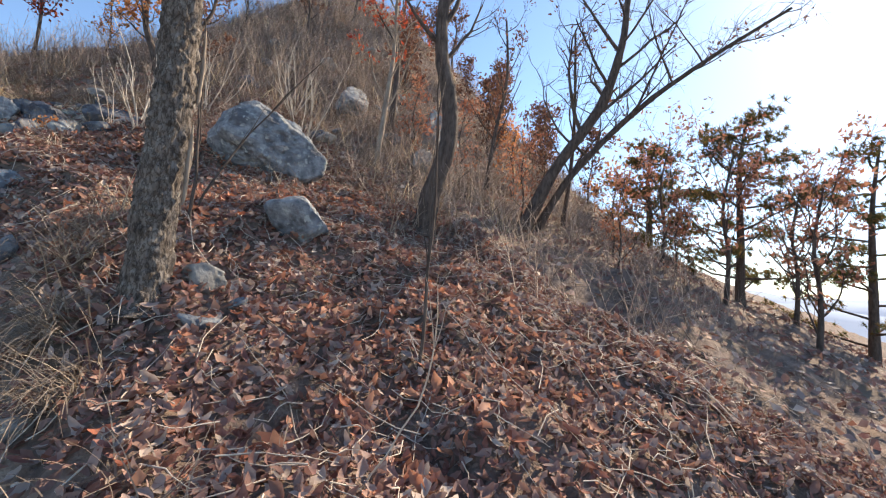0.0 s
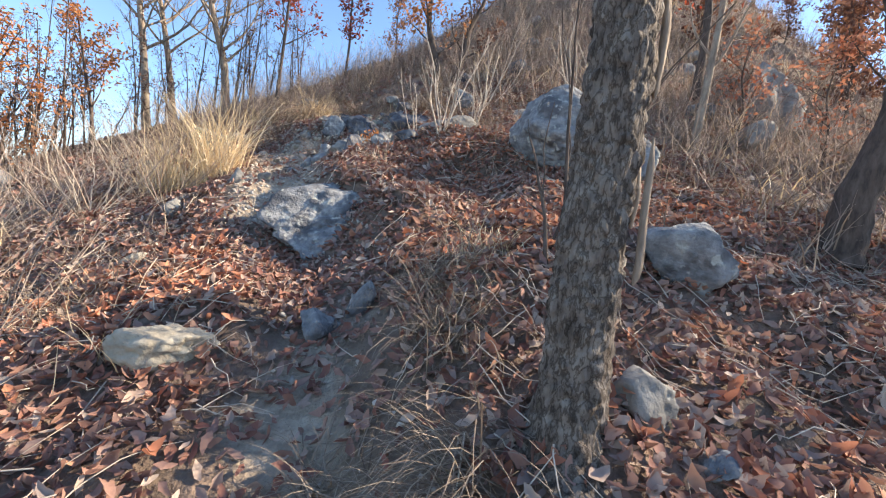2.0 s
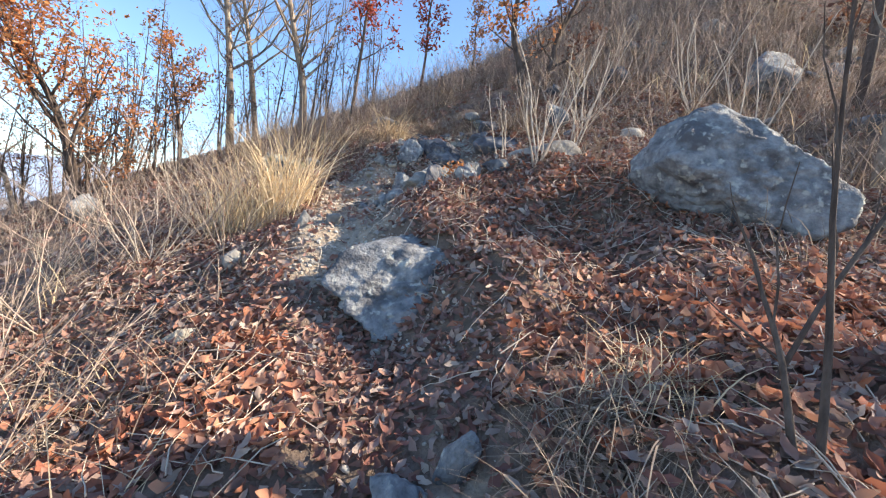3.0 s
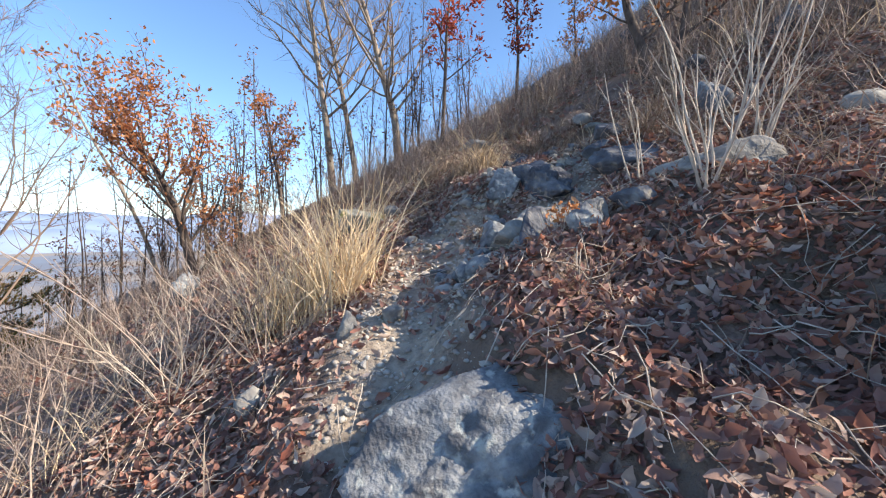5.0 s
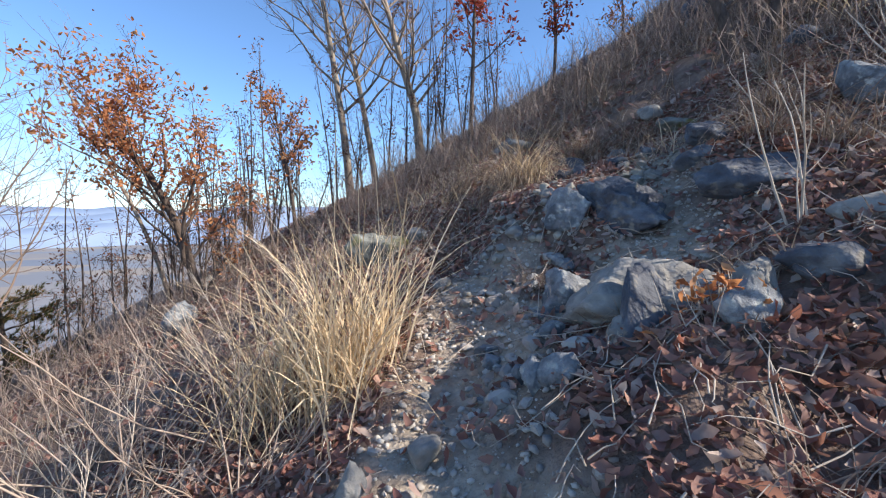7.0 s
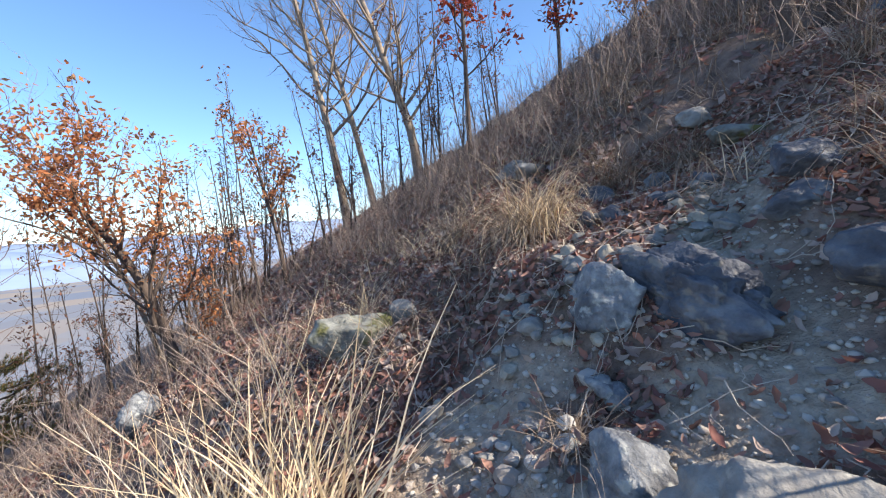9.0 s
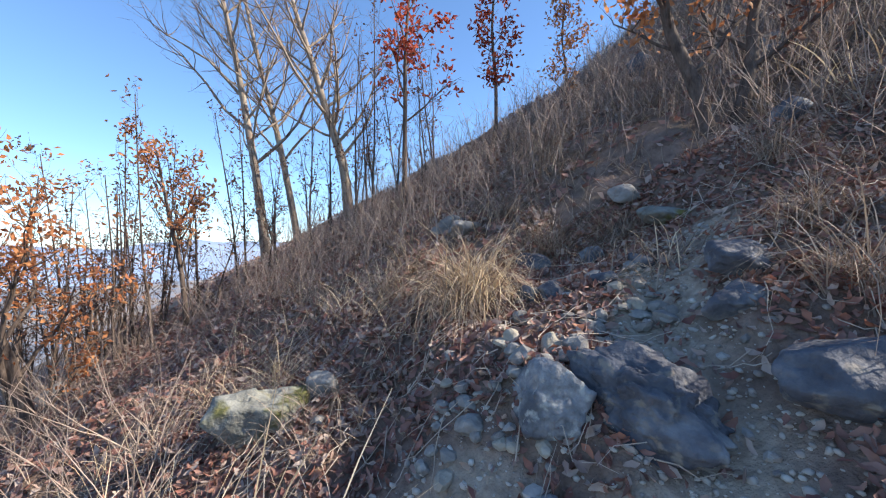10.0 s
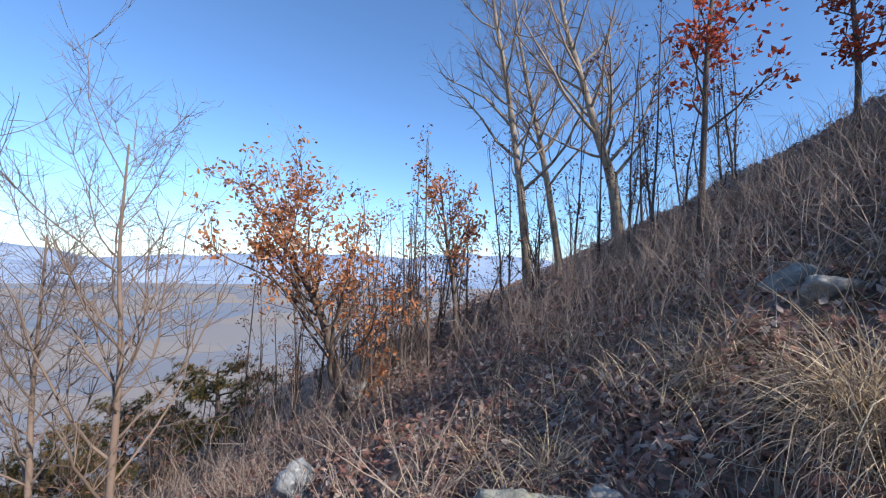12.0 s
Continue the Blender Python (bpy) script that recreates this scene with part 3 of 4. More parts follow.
def blades(buf, x, y, n, long, spread, lean, droop, width, heading=None, turn=0.0):
    """A tuft of n grass blades, each a narrow tapered ribbon that rises, leans out and droops."""
    k = 6
    u = np.linspace(0, 1, k)
    a = rng.uniform(0, 6.283, n) if heading is None else rng.normal(heading, turn, n)
    le = long * rng.uniform(0.45, 1.1, n)
    ln = np.abs(rng.normal(lean, 0.22, n)) + 0.05
    dr = droop * rng.uniform(0.3, 1.3, n)
    px, py = x + rng.normal(0, spread, n), y + rng.normal(0, spread, n)
    pz = height(px, py) - 0.01
    ang = ln[:, None] + dr[:, None] * u[None] ** 1.5 + rng.normal(0, 0.10, (n, k)).cumsum(1) * 0.6
    step = le[:, None] / (k - 1)
    out = np.cumsum(np.sin(ang) * step, 1) - np.sin(ang[:, :1]) * step
    up = np.cumsum(np.cos(ang) * step, 1) - np.cos(ang[:, :1]) * step
    sway = rng.normal(0, 0.06, (n, 1)) * u[None] ** 2 * le[:, None] * 2
    c = np.stack([px[:, None] + out * np.cos(a)[:, None] - sway * np.sin(a)[:, None], py[:, None] + out * np.sin(a)[:, None] + sway * np.cos(a)[:, None], pz[:, None] + up], -1)
    floor = height(c[..., 0].ravel(), c[..., 1].ravel()).reshape(n, k) + 0.012
    c[..., 2] = np.maximum(c[..., 2], floor + 0.01 * rng.random((n, k)))
    w = width * rng.uniform(0.6, 1.3, n)[:, None] * (1 - 0.8 * u[None] ** 2)
    face = a + rng.normal(1.57, 0.6, n)
    side = np.stack([np.cos(face), np.sin(face), np.zeros(n)], 1)[:, None] * w[..., None] / 2
    verts = np.stack([c - side, c + side], 2).reshape(-1, 3)
    i = np.arange(n)[:, None] * 2 * k + np.arange(k - 1)[None] * 2
    buf.add(verts, np.stack([i, i + 1, i + 3, i + 2], -1).reshape(-1, 4))


def bend(points, n):
    """A smooth line through the points, in n steps."""
    pts = np.asarray(points, float)
    t = np.linspace(0, len(pts) - 1, n)
    i = np.clip(t.astype(int), 0, len(pts) - 2)
    f = (t - i)[:, None]
    p0, p1, p2, p3 = pts[np.maximum(i - 1, 0)], pts[i], pts[i + 1], pts[np.minimum(i + 2, len(pts) - 1)]
    return 0.5 * (2 * p1 + (p2 - p0) * f + (2 * p0 - 5 * p1 + 4 * p2 - p3) * f ** 2 + (3 * p1 - p0 - 3 * p2 + p3) * f ** 3)


def shoot(start, way, long, n, rise, wob):
    """A branch that sets out along way and turns up by rise."""
    pts, d = [np.array(start, float)], np.array(way, float)
    for _ in range(n - 1):
        d = d + np.array([0, 0, rise]) + rng.normal(0, wob, 3)
        d /= np.linalg.norm(d)
        pts.append(pts[-1] + d * long / (n - 1))
    return np.array(pts)


def tree(name, x, y, line, r0, r1, limbs, limb_len, bark, label, leaves=None, first=0.35, sides=9, twig_n=5, rise=0.12, out=0.8, twig_mat=None, wob=0.13):
    """A tree: one trunk along line, limbs as parts, fine twigs and, if any, leaves (material, number, size, lowest share)."""
    ob = thing(name, (x, y, z_at(x, y) - 0.06), label, "tree")
    axis = bend(line, 6 * len(line))
    u = np.linspace(0, 1, len(axis))
    rad = r0 + (r1 - r0) * u + 0.45 * r0 * np.exp(-u * 22)
    buf = Buf()
    buf.tube(axis, rad, sides, 0.05)
    part("trunk", buf.mesh("trunk", bark, True), ob)
    tw, tips = Buf(), []
    for n in range(limbs):
        f = first + (1 - first) * (n + rng.random()) / limbs
        i = min(int(f * (len(axis) - 1)), len(axis) - 2)
        d = axis[i + 1] - axis[i]
        d /= np.linalg.norm(d)
        az = 2.4 * n + rng.uniform(-0.5, 0.5)
        way = d * (1 - out * 0.5) + out * np.array([math.cos(az), math.sin(az), 0.15])
        way /= np.linalg.norm(way)
        long = limb_len * rng.uniform(0.6, 1.15) * (1.15 - 0.5 * f)
        pts = shoot(axis[i], way, long, 8, rise, wob)
        lb = Buf()
        rl = rad[i] * rng.uniform(0.3, 0.52)
        lb.tube(pts, np.linspace(rl, 0.25 * rl + 0.002, 8), 6, 0.04)
        part("limb", lb.mesh("limb", bark, True), ob)
        for q in range(twig_n):
            j = rng.integers(2, 8)
            w = rng.normal(0, 1, 3) + 0.7 * (pts[-1] - pts[0]) / long
            w[2] = abs(w[2]) * 0.8 + 0.2
            w /= np.linalg.norm(w)
            sub = shoot(pts[j], w, long * rng.uniform(0.25, 0.5), 6, rise * 0.8, wob * 1.2)
            tw.tube(sub, np.linspace(0.3 * rl + 0.001, 0.0018, 6), 4)
            tips.append(sub)
            for _ in range(3):
                jj = rng.integers(1, 6)
                w2 = w + rng.normal(0, 0.7, 3)
                w2 /= np.linalg.norm(w2)
                fine = shoot(sub[jj], w2, long * rng.uniform(0.1, 0.25), 4, rise, wob)
                tw.tube(fine, np.linspace(0.0032, 0.0012, 4), 3)
                tips.append(fine)
    if limbs and twig_n:
        tagged(part("branchwork", tw.mesh("branchwork", twig_mat or bark, False), ob, "fine bare twigs"), kind="stuff")
    if leaves and tips:
        m, count, size, low = leaves
        pts = np.concatenate(tips)
        pts = pts[pts[:, 2] > low * axis[-1][2]]
        # leaves sit in bunches, with bare stretches between
        heads = pts[rng.integers(0, len(pts), max(8, count // 9))]
        at = heads[rng.integers(0, len(heads), count)] + rng.normal(0, 0.09, (count, 3))
        lf = Buf()
        scatter_leaves(lf, at, size * rng.uniform(0.6, 1.3, count), 0.9, SHAPES[:3] + SIMPLE, False)
        tagged(part("foliage", lf.mesh("foliage", m), ob, "clinging dry leaves"), kind="stuff")
    return ob


# ---- the tree beside the trail ----


def trailside_tree():
    x, y = 0.57, 2.67
    ob = thing("tree", (x, y, z_at(x, y) - 0.08), "grey tree trunk with scaly cracked bark beside the trail", "tree")
    axis = bend([(0, 0, 0), (0.0, 0.02, 0.6), (0.02, 0.02, 1.2), (0.0, 0.0, 2.0), (0.03, 0.02, 3.2), (0.0, 0.1, 5.0)], 420)
    sides = 72
    u = np.linspace(0, 1, len(axis))
    verts = []
    for p, f in zip(axis, u):
        for s in range(sides):
            a = 6.283 * s / sides
            q = Vector((math.cos(a) * 0.105, math.sin(a) * 0.105, p[2] * 0.55))
            d = noise.voronoi(q * 26 + Vector((0, 0, 3.0)) + 0.9 * noise.noise_vector(q * 16))[0]
            plate = min(1.0, (d[1] - d[0]) * 2.2)
            r = 0.102 - 0.03 * f + 0.10 * math.exp(-f * 34) * (1 + 0.4 * math.sin(3 * a + 1))
            r += 0.015 * plate + 0.010 * noise.noise(q * 9) + 0.005 * noise.noise(q * 60)
            verts.append((p[0] + r * math.cos(a), p[1] + r * math.sin(a), p[2]))
    i, j = np.meshgrid(np.arange(len(axis) - 1), np.arange(sides), indexing="ij")
    q = np.stack([i * sides + j, i * sides + (j + 1) % sides, (i + 1) * sides + (j + 1) % sides, (i + 1) * sides + j], -1).reshape(-1, 4)
    buf = Buf()
    buf.add(verts, q)
    part("trunk", buf.mesh("trunk", BARK, True), ob)
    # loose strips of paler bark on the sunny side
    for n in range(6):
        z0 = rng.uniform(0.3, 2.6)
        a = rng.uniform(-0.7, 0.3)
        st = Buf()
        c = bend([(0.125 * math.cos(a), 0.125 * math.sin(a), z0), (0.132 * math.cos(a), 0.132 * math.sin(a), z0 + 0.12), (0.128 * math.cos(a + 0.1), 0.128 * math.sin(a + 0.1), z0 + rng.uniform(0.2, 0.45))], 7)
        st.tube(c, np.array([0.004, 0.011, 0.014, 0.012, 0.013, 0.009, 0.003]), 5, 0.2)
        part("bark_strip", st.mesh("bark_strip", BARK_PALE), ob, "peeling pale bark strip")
    for n in range(7):
        pts = shoot(axis[330 + 12 * n], np.array([math.cos(2.4 * n), math.sin(2.4 * n), 0.4]), 1.6, 8, 0.1, 0.12)
        lb = Buf()
        lb.tube(pts, np.linspace(0.035, 0.006, 8), 6)
        part("limb", lb.mesh("limb", BARK_DARK, True), ob)


trailside_tree()

# ---- trees on the sunny shoulder ----
tree("tree", 3.6, 3.76, [(0, 0, 0), (0.02, -0.05, 0.5), (0.13, -0.17, 1.17), (0.12, -0.14, 1.75), (0.02, -0.04, 2.3), (0.0, -0.02, 3.0), (0.2, 0, 4.4), (0.3, 0.1, 6)], 0.135, 0.05, 7, 1.8, BARK_DARK, "dark crooked tree trunk on the leafy slope", None, 0.5)
tree("tree", 6.4, 4.12, [(0, 0, 0), (0.26, -0.4, 1.11), (0.64, -0.99, 2.27), (0.8, -1.25, 3.4), (0.86, -1.3, 4.4), (1.1, -1.5, 6)], 0.12, 0.03, 15, 2.2, BARK_DARK, "leaning bare tree on the sunny shoulder", (DULL, 200, 0.07, 0.3), 0.28, rise=0.06, twig_n=9)
tree("tree", 6.7, 4.05, [(0, 0, 0), (0.27, -0.54, 1.1), (0.74, -1.45, 2.25), (1.22, -2.4, 3.1), (1.8, -3.4, 3.9)], 0.075, 0.022, 14, 1.9, BARK_DARK, "slanting thin tree on the sunny shoulder", (DULL, 150, 0.07, 0.3), 0.25, rise=0.06, twig_n=9)
tree("tree", 5.89, 7.54, [(0, 0, 0), (0.05, 0, 1.5), (-0.05, 0.1, 3.0), (0.1, 0.1, 4.5)], 0.08, 0.03, 9, 1.4, BARK_DARK, "slim tree with a few red leaves on the upper slope", (RED, 420, 0.1, 0.45), 0.35)
tree("tree", 4.5, 6.1, [(0, 0, 0), (0.1, 0, 1.2), (0.22, 0.05, 2.4), (0.2, 0.1, 4.0)], 0.06, 0.025, 8, 1.2, BARK_PALE, "slim bare tree among brush on the upper slope", (RED, 160, 0.09, 0.5), 0.3)
tree("tree", 6.6, 5.2, [(0, 0, 0), (0.1, -0.05, 1.2), (0.3, -0.1, 2.4), (0.4, 0.1, 3.8)], 0.05, 0.02, 12, 1.3, BARK_DARK, "twiggy young oak with dull leaves", (DULL, 240, 0.08, 0.2), 0.2)
tree("tree", 7.6, 4.0, [(0, 0, 0), (0.1, -0.05, 1.2), (0.0, -0.1, 2.4), (0.2, 0.1, 4.2)], 0.05, 0.02, 12, 1.5, BARK_DARK, "twiggy young oak on the shoulder", (DULL, 220, 0.08, 0.2), 0.2)
tree("tree", 2.05, 10.7, [(0, 0, 0), (-0.12, 0.05, 0.6), (-0.35, 0.1, 1.3), (-0.4, 0.1, 2.2), (-0.75, 0.2, 3.4)], 0.085, 0.03, 10, 1.3, BARK_DARK, "dark leaning oak with orange leaves above the trail", (ORANGE, 520, 0.1, 0.15), 0.25)
tree("tree", 2.35, 10.75, [(0, 0, 0), (0.2, 0.05, 0.7), (0.3, 0.1, 1.4), (0.6, 0.1, 2.2), (0.7, 0.2, 3.4)], 0.075, 0.03, 10, 1.3, BARK_DARK, "dark forked oak with dull leaves above the trail", (DULL, 500, 0.1, 0.15), 0.25)
tree("young_tree", 1.5, 14.4, [(0, 0, 0), (0.05, 0, 0.7), (0, 0.05, 1.4), (0.05, 0, 2.0)], 0.03, 0.01, 12, 0.6, BARK_DARK, "small bushy tree in rusty leaf on the ridge", (ORANGE, 700, 0.08, 0.1), 0.1)

for n, (x, y, k) in enumerate([(6.2, 5.6, RUST), (7.2, 5.0, ORANGE), (6.4, 4.2, RUST), (7.9, 3.1, ORANGE), (6.9, 2.6, RUST), (5.6, 6.4, RUST), (8.6, 2.2, RUST)]):
    tagged(tree("young_oak", x, y, [(0, 0, 0), (0.05, 0, 0.5), (0, 0.05, 1.0), (0.05, 0, 1.5)], 0.022, 0.008, 10, 0.6, BARK_DARK, "low bushy oak in rusty leaf on the sunny shoulder", (k, 420, 0.08, 0.05), 0.1, 5, 4), group="bushy oaks on the shoulder")

for x, y, n in ((9.2, 1.5, 700), (10.2, 2.9, 700), (9.0, 0.2, 600), (11.0, 0.6, 800)):
    tree("oak_tree", x, y, [(0, 0, -0.2), (0.1, 0, 0.9), (0.0, 0.1, 1.8), (0.2, 0, 2.9)], 0.05, 0.016, 16, 1.4, BARK_DARK, "backlit oak with rusty leaves below the shoulder", (RUST, n, 0.1, 0.1), 0.2, twig_n=6)

# rusty bushes and thin trees along the skyline of the shoulder
bush = tree("young_oak", 11.0, 6.6, [(0, 0, 0), (0.05, 0, 0.6), (0, 0.05, 1.2), (0.05, 0, 1.9)], 0.03, 0.01, 14, 0.9, BARK_DARK, "brown-leaved oak bush on the hill's skyline", (DULL, 800, 0.11, 0.05), 0.08, 5, 5)
tagged(bush, group="bushes on the skyline")
for n, (x, y) in enumerate([(9.2, 5.4), (10.0, 7.6), (12.4, 7.6), (12.0, 9.2), (10.6, 9.6), (13.4, 10.2), (8.6, 6.8), (12.6, 5.8), (14.2, 8.6), (9.4, 11.4), (11.4, 12.2), (7.8, 9.4)]):
    copy_thing(bush, pose(x, y, z_at(x, y) - 0.06, 0, 0, 77 * n) @ Matrix.Scale(0.75 + 0.13 * (n % 4), 4))
crown = tree("tree", 8.4, 13.6, [(0, 0, 0), (0.1, 0, 1.2), (0.0, 0.1, 2.4), (0.25, 0, 3.6)], 0.07, 0.02, 14, 1.4, BARK_DARK, "thin oak with dull russet leaves on the summit", (DULL, 800, 0.12, 0.25), 0.25, twig_n=6)
tagged(crown, group="oaks on the summit")
for n, (x, y) in enumerate([(6.4, 13.2), (9.8, 15.2), (7.2, 16.0), (11.2, 14.2), (5.0, 14.8), (12.8, 12.4)]):
    copy_thing(crown, pose(x, y, z_at(x, y) - 0.06, 0, 0, 101 * n) @ Matrix.Scale(0.7 + 0.12 * (n % 4), 4))

# ---- trees along the lower ridge ----
tree("tree", -5.2, 16.2, [(0, 0, -0.3), (-0.16, -0.08, 1.7), (-0.33, -0.16, 3.13), (-0.58, -0.28, 5.0), (-0.9, -0.45, 6.9), (-1.1, -0.5, 8.6)], 0.12, 0.025, 28, 3.0, BARK_PALE, "tall bare tree with pale sunlit bark on the ridge", None, 0.3, rise=0.12, out=0.95, twig_n=10, twig_mat=TWIG)
tree("tree", -4.7, 17.0, [(0, 0, -0.3), (-0.25, -0.1, 1.48), (-0.5, -0.2, 3.0), (-0.75, -0.3, 4.2), (-1.1, -0.45, 6.1), (-1.3, -0.5, 7.8)], 0.1, 0.02, 24, 2.7, BARK_PALE, "slender bare tree with pale sunlit bark on the ridge", None, 0.3, rise=0.12, out=0.9, twig_n=10, twig_mat=TWIG)
tree("tree", -3.2, 16.3, [(0, 0, -0.3), (-0.14, -0.04, 1.25), (-0.46, -0.13, 2.42), (-0.82, -0.23, 3.83), (-1.2, -0.33, 5.2), (-1.5, -0.4, 7.2)], 0.13, 0.025, 30, 3.0, BARK_PALE, "forked bare tree with pale sunlit bark on the ridge", None, 0.22, rise=0.12, out=0.9, twig_n=10, twig_mat=TWIG)
tree("oak_tree", -6.05, 11.5, [(0, 0, -0.3), (-0.2, -0.22, 1.05), (-0.38, -0.42, 1.9), (-0.65, -0.7, 2.6), (-0.95, -1.0, 3.3)], 0.1, 0.018, 26, 2.0, BARK_DARK, "oak with glowing orange autumn leaves below the trail", (ORANGE, 4200, 0.085, 0.02), 0.1, rise=0.09, twig_n=6)
tree("oak_tree", -5.2, 13.2, [(0, 0, -0.3), (-0.1, 0, 1.0), (-0.3, 0, 2.0), (-0.5, 0, 3.1)], 0.05, 0.015, 13, 1.0, BARK_DARK, "young oak with orange leaves on the ridge", (ORANGE, 900, 0.09, 0.3), 0.3)
tree("oak_tree", -1.5, 13.4, [(0, 0, -0.3), (0.05, 0, 1.5), (0.1, 0, 3.0), (0.3, 0, 5.0)], 0.05, 0.015, 14, 1.2, BARK_DARK, "slim oak with red autumn leaves on the ridge", (RED, 1100, 0.10, 0.35), 0.35)
tree("oak_tree", 0.15, 14.4, [(0, 0, -0.3), (0.05, 0, 1.2), (0.0, 0, 2.4), (0.1, 0, 3.5)], 0.045, 0.015, 12, 0.9, BARK_DARK, "slim oak with red autumn leaves behind the ridge", (RED, 700, 0.10, 0.3), 0.3)
tree("tree", -7.2, 8.7, [(0, 0, -0.3), (0.1, 0, 1.8), (0.15, 0, 3.0), (-0.1, 0, 4.3), (0, 0, 5.6)], 0.052, 0.01, 26, 2.2, TWIG, "bare grey tree below the trail", None, 0.2, rise=0.12, twig_n=14)
tree("tree", -8.8, 8.3, [(0, 0, -0.3), (-0.05, 0, 1.8), (-0.2, 0, 3.0), (-0.1, 0, 4.3), (0, 0, 5.4)], 0.052, 0.01, 26, 2.2, TWIG, "bare grey tree lower on the slope", None, 0.2, rise=0.12, twig_n=14)
tree("tree", -8.6, 13.5, [(0, 0, -0.3), (-0.5, 0, 1.2), (-1.2, 0, 2.6), (-2.1, 0, 4.0), (-3.0, 0, 5.6)], 0.06, 0.02, 14, 2.0, BARK_PALE, "leaning bare tree beyond the oak", None, 0.25, rise=0.1, twig_n=6)

# saplings that make the thicket on the ridge
kinds = []
for n in range(5):
    lean = rng.uniform(-0.3, 0.1)
    kinds.append(tree("sapling", -7.5 + 1.3 * n, 14.6, [(0, 0, -0.3), (lean * 0.3, 0, 0.9), (lean * 0.8, 0.05, 1.9), (lean * 1.4, 0, 2.8 + 0.4 * n)], 0.022 + 0.003 * n, 0.007, 9, 0.9, BARK_DARK,
                      "thin bare sapling in the ridge thicket", (DULL, 90 + 40 * (n % 3), 0.07, 0.15), 0.2, 5, 4, 0.16, 0.55))
    tagged(kinds[-1], group="saplings along the ridge")
for n in range(58):
    x = rng.uniform(-9.5, -1.0)
    y = 15.6 + 0.42 * (x + 1.0) + rng.uniform(-0.9, 2.2)
    c = copy_thing(kinds[n % 5], pose(x, y, z_at(x, y) - 0.06, rng.uniform(-6, 6), rng.uniform(-10, 4), rng.uniform(0, 360)))
    c.scale = (1, 1, rng.uniform(0.55, 1.0))

for n in range(44):
    x, y = rng.uniform(-15, -8.8), rng.uniform(5.5, 15)
    c = copy_thing(kinds[n % 5], pose(x, y, z_at(x, y) - 0.06, rng.uniform(-6, 6), rng.uniform(-10, 4), rng.uniform(0, 360)))
    c.scale = (1, 1, rng.uniform(0.4, 0.75))

# ---- pines ----


def pine(x, y, tall, seed_turn, label, wide=1.0):
    ob = thing("pine_tree", (x, y, z_at(x, y) - 0.1), label, "tree")
    b = Buf()
    axis = bend([(0, 0, 0), (0.08, 0.05, tall * 0.35), (-0.1, 0.1, tall * 0.7), (0.05, 0, tall)], 20)
    b.tube(axis, np.linspace(0.11, 0.02, 20), 9, 0.05)
    part("trunk", b.mesh("trunk", BARK_DARK, True), ob)
    nd = Buf()
    for n in range(22):
        f = 0.14 + 0.86 * n / 21
        i = int(f * 18)
        a = 2.4 * n + seed_turn
        long = wide * (tall * 0.42 * (1.15 - f) + 0.35)
        pts = shoot(axis[i], np.array([math.cos(a), math.sin(a), 0.15]), long, 8, 0.03, 0.12)
        lb = Buf()
        lb.tube(pts, np.linspace(0.03, 0.006, 8), 5)
        part("limb", lb.mesh("limb", BARK_DARK, True), ob)
        for _ in range(int(16 + 26 * long)):
            c = pts[rng.integers(3, 8)] + rng.normal(0, 0.16, 3) * np.array([1, 1, 0.45])
            m = 26
            d = rng.normal(0, 1, (m, 3)) + np.array([0, 0, 0.5])
            d /= np.linalg.norm(d, axis=1)[:, None]
            w = np.cross(d, [0.3, 0.5, 0.8])
            w *= 0.009 / np.linalg.norm(w, axis=1)[:, None]
            tip = c + d * rng.uniform(0.08, 0.15, (m, 1))
            v = np.stack([c - w, c + w, tip], 1).reshape(-1, 3)
            nd.add(v, np.arange(3 * m).reshape(-1, 3))
    tagged(part("foliage", nd.mesh("foliage", NEEDLES), ob, "tufts of green and rusty needles"), kind="stuff")


pine(11.5, 1.6, 4.5, 0.0, "pine with rusty backlit needles on the shoulder")
pine(13.0, -0.6, 4.8, 1.0, "pine with rusty backlit needles further down")
pine(12.8, 4.0, 3.0, 2.0, "young pine on the sunny shoulder")
pine(-12.6, 12.6, 2.3, 0.5, "spreading green pine below the slope", 1.7)
pine(-14.2, 11.0, 2.5, 1.7, "spreading green pine in the hollow", 1.7)
pine(-12.8, 9.2, 2.2, 2.6, "low green pine in the hollow", 1.6)

# ---- shrubs and single stems ----


def shrub(name, x, y, stems, tall, spread, r, material, label, twigs=3):
    ob = thing(name, (x, y, z_at(x, y) - 0.03), label, "shrub")
    for n in range(stems):
        a = 2.4 * n + rng.uniform(-0.3, 0.3)
        w = np.array([spread * math.cos(a), spread * math.sin(a), 1.0]) + rng.normal(0, 0.12, 3)
        pts = shoot((0.03 * math.cos(a), 0.03 * math.sin(a), 0), w / np.linalg.norm(w), tall * rng.uniform(0.4, 1.15), 9, 0.03, 0.09)
        b = Buf()
        b.tube(pts, np.linspace(r, 0.3 * r, 9), 6, 0.05)
        for _ in range(twigs):
            j = rng.integers(3, 8)
            b.tube(shoot(pts[j], (pts[j] - pts[j - 1]) * 20 + rng.normal(0, 0.6, 3), tall * rng.uniform(0.15, 0.35), 5, 0.05, 0.1), np.linspace(0.45 * r, 0.15 * r, 5), 4)
        part("stem", b.mesh("stem", material, True), ob)
    return ob


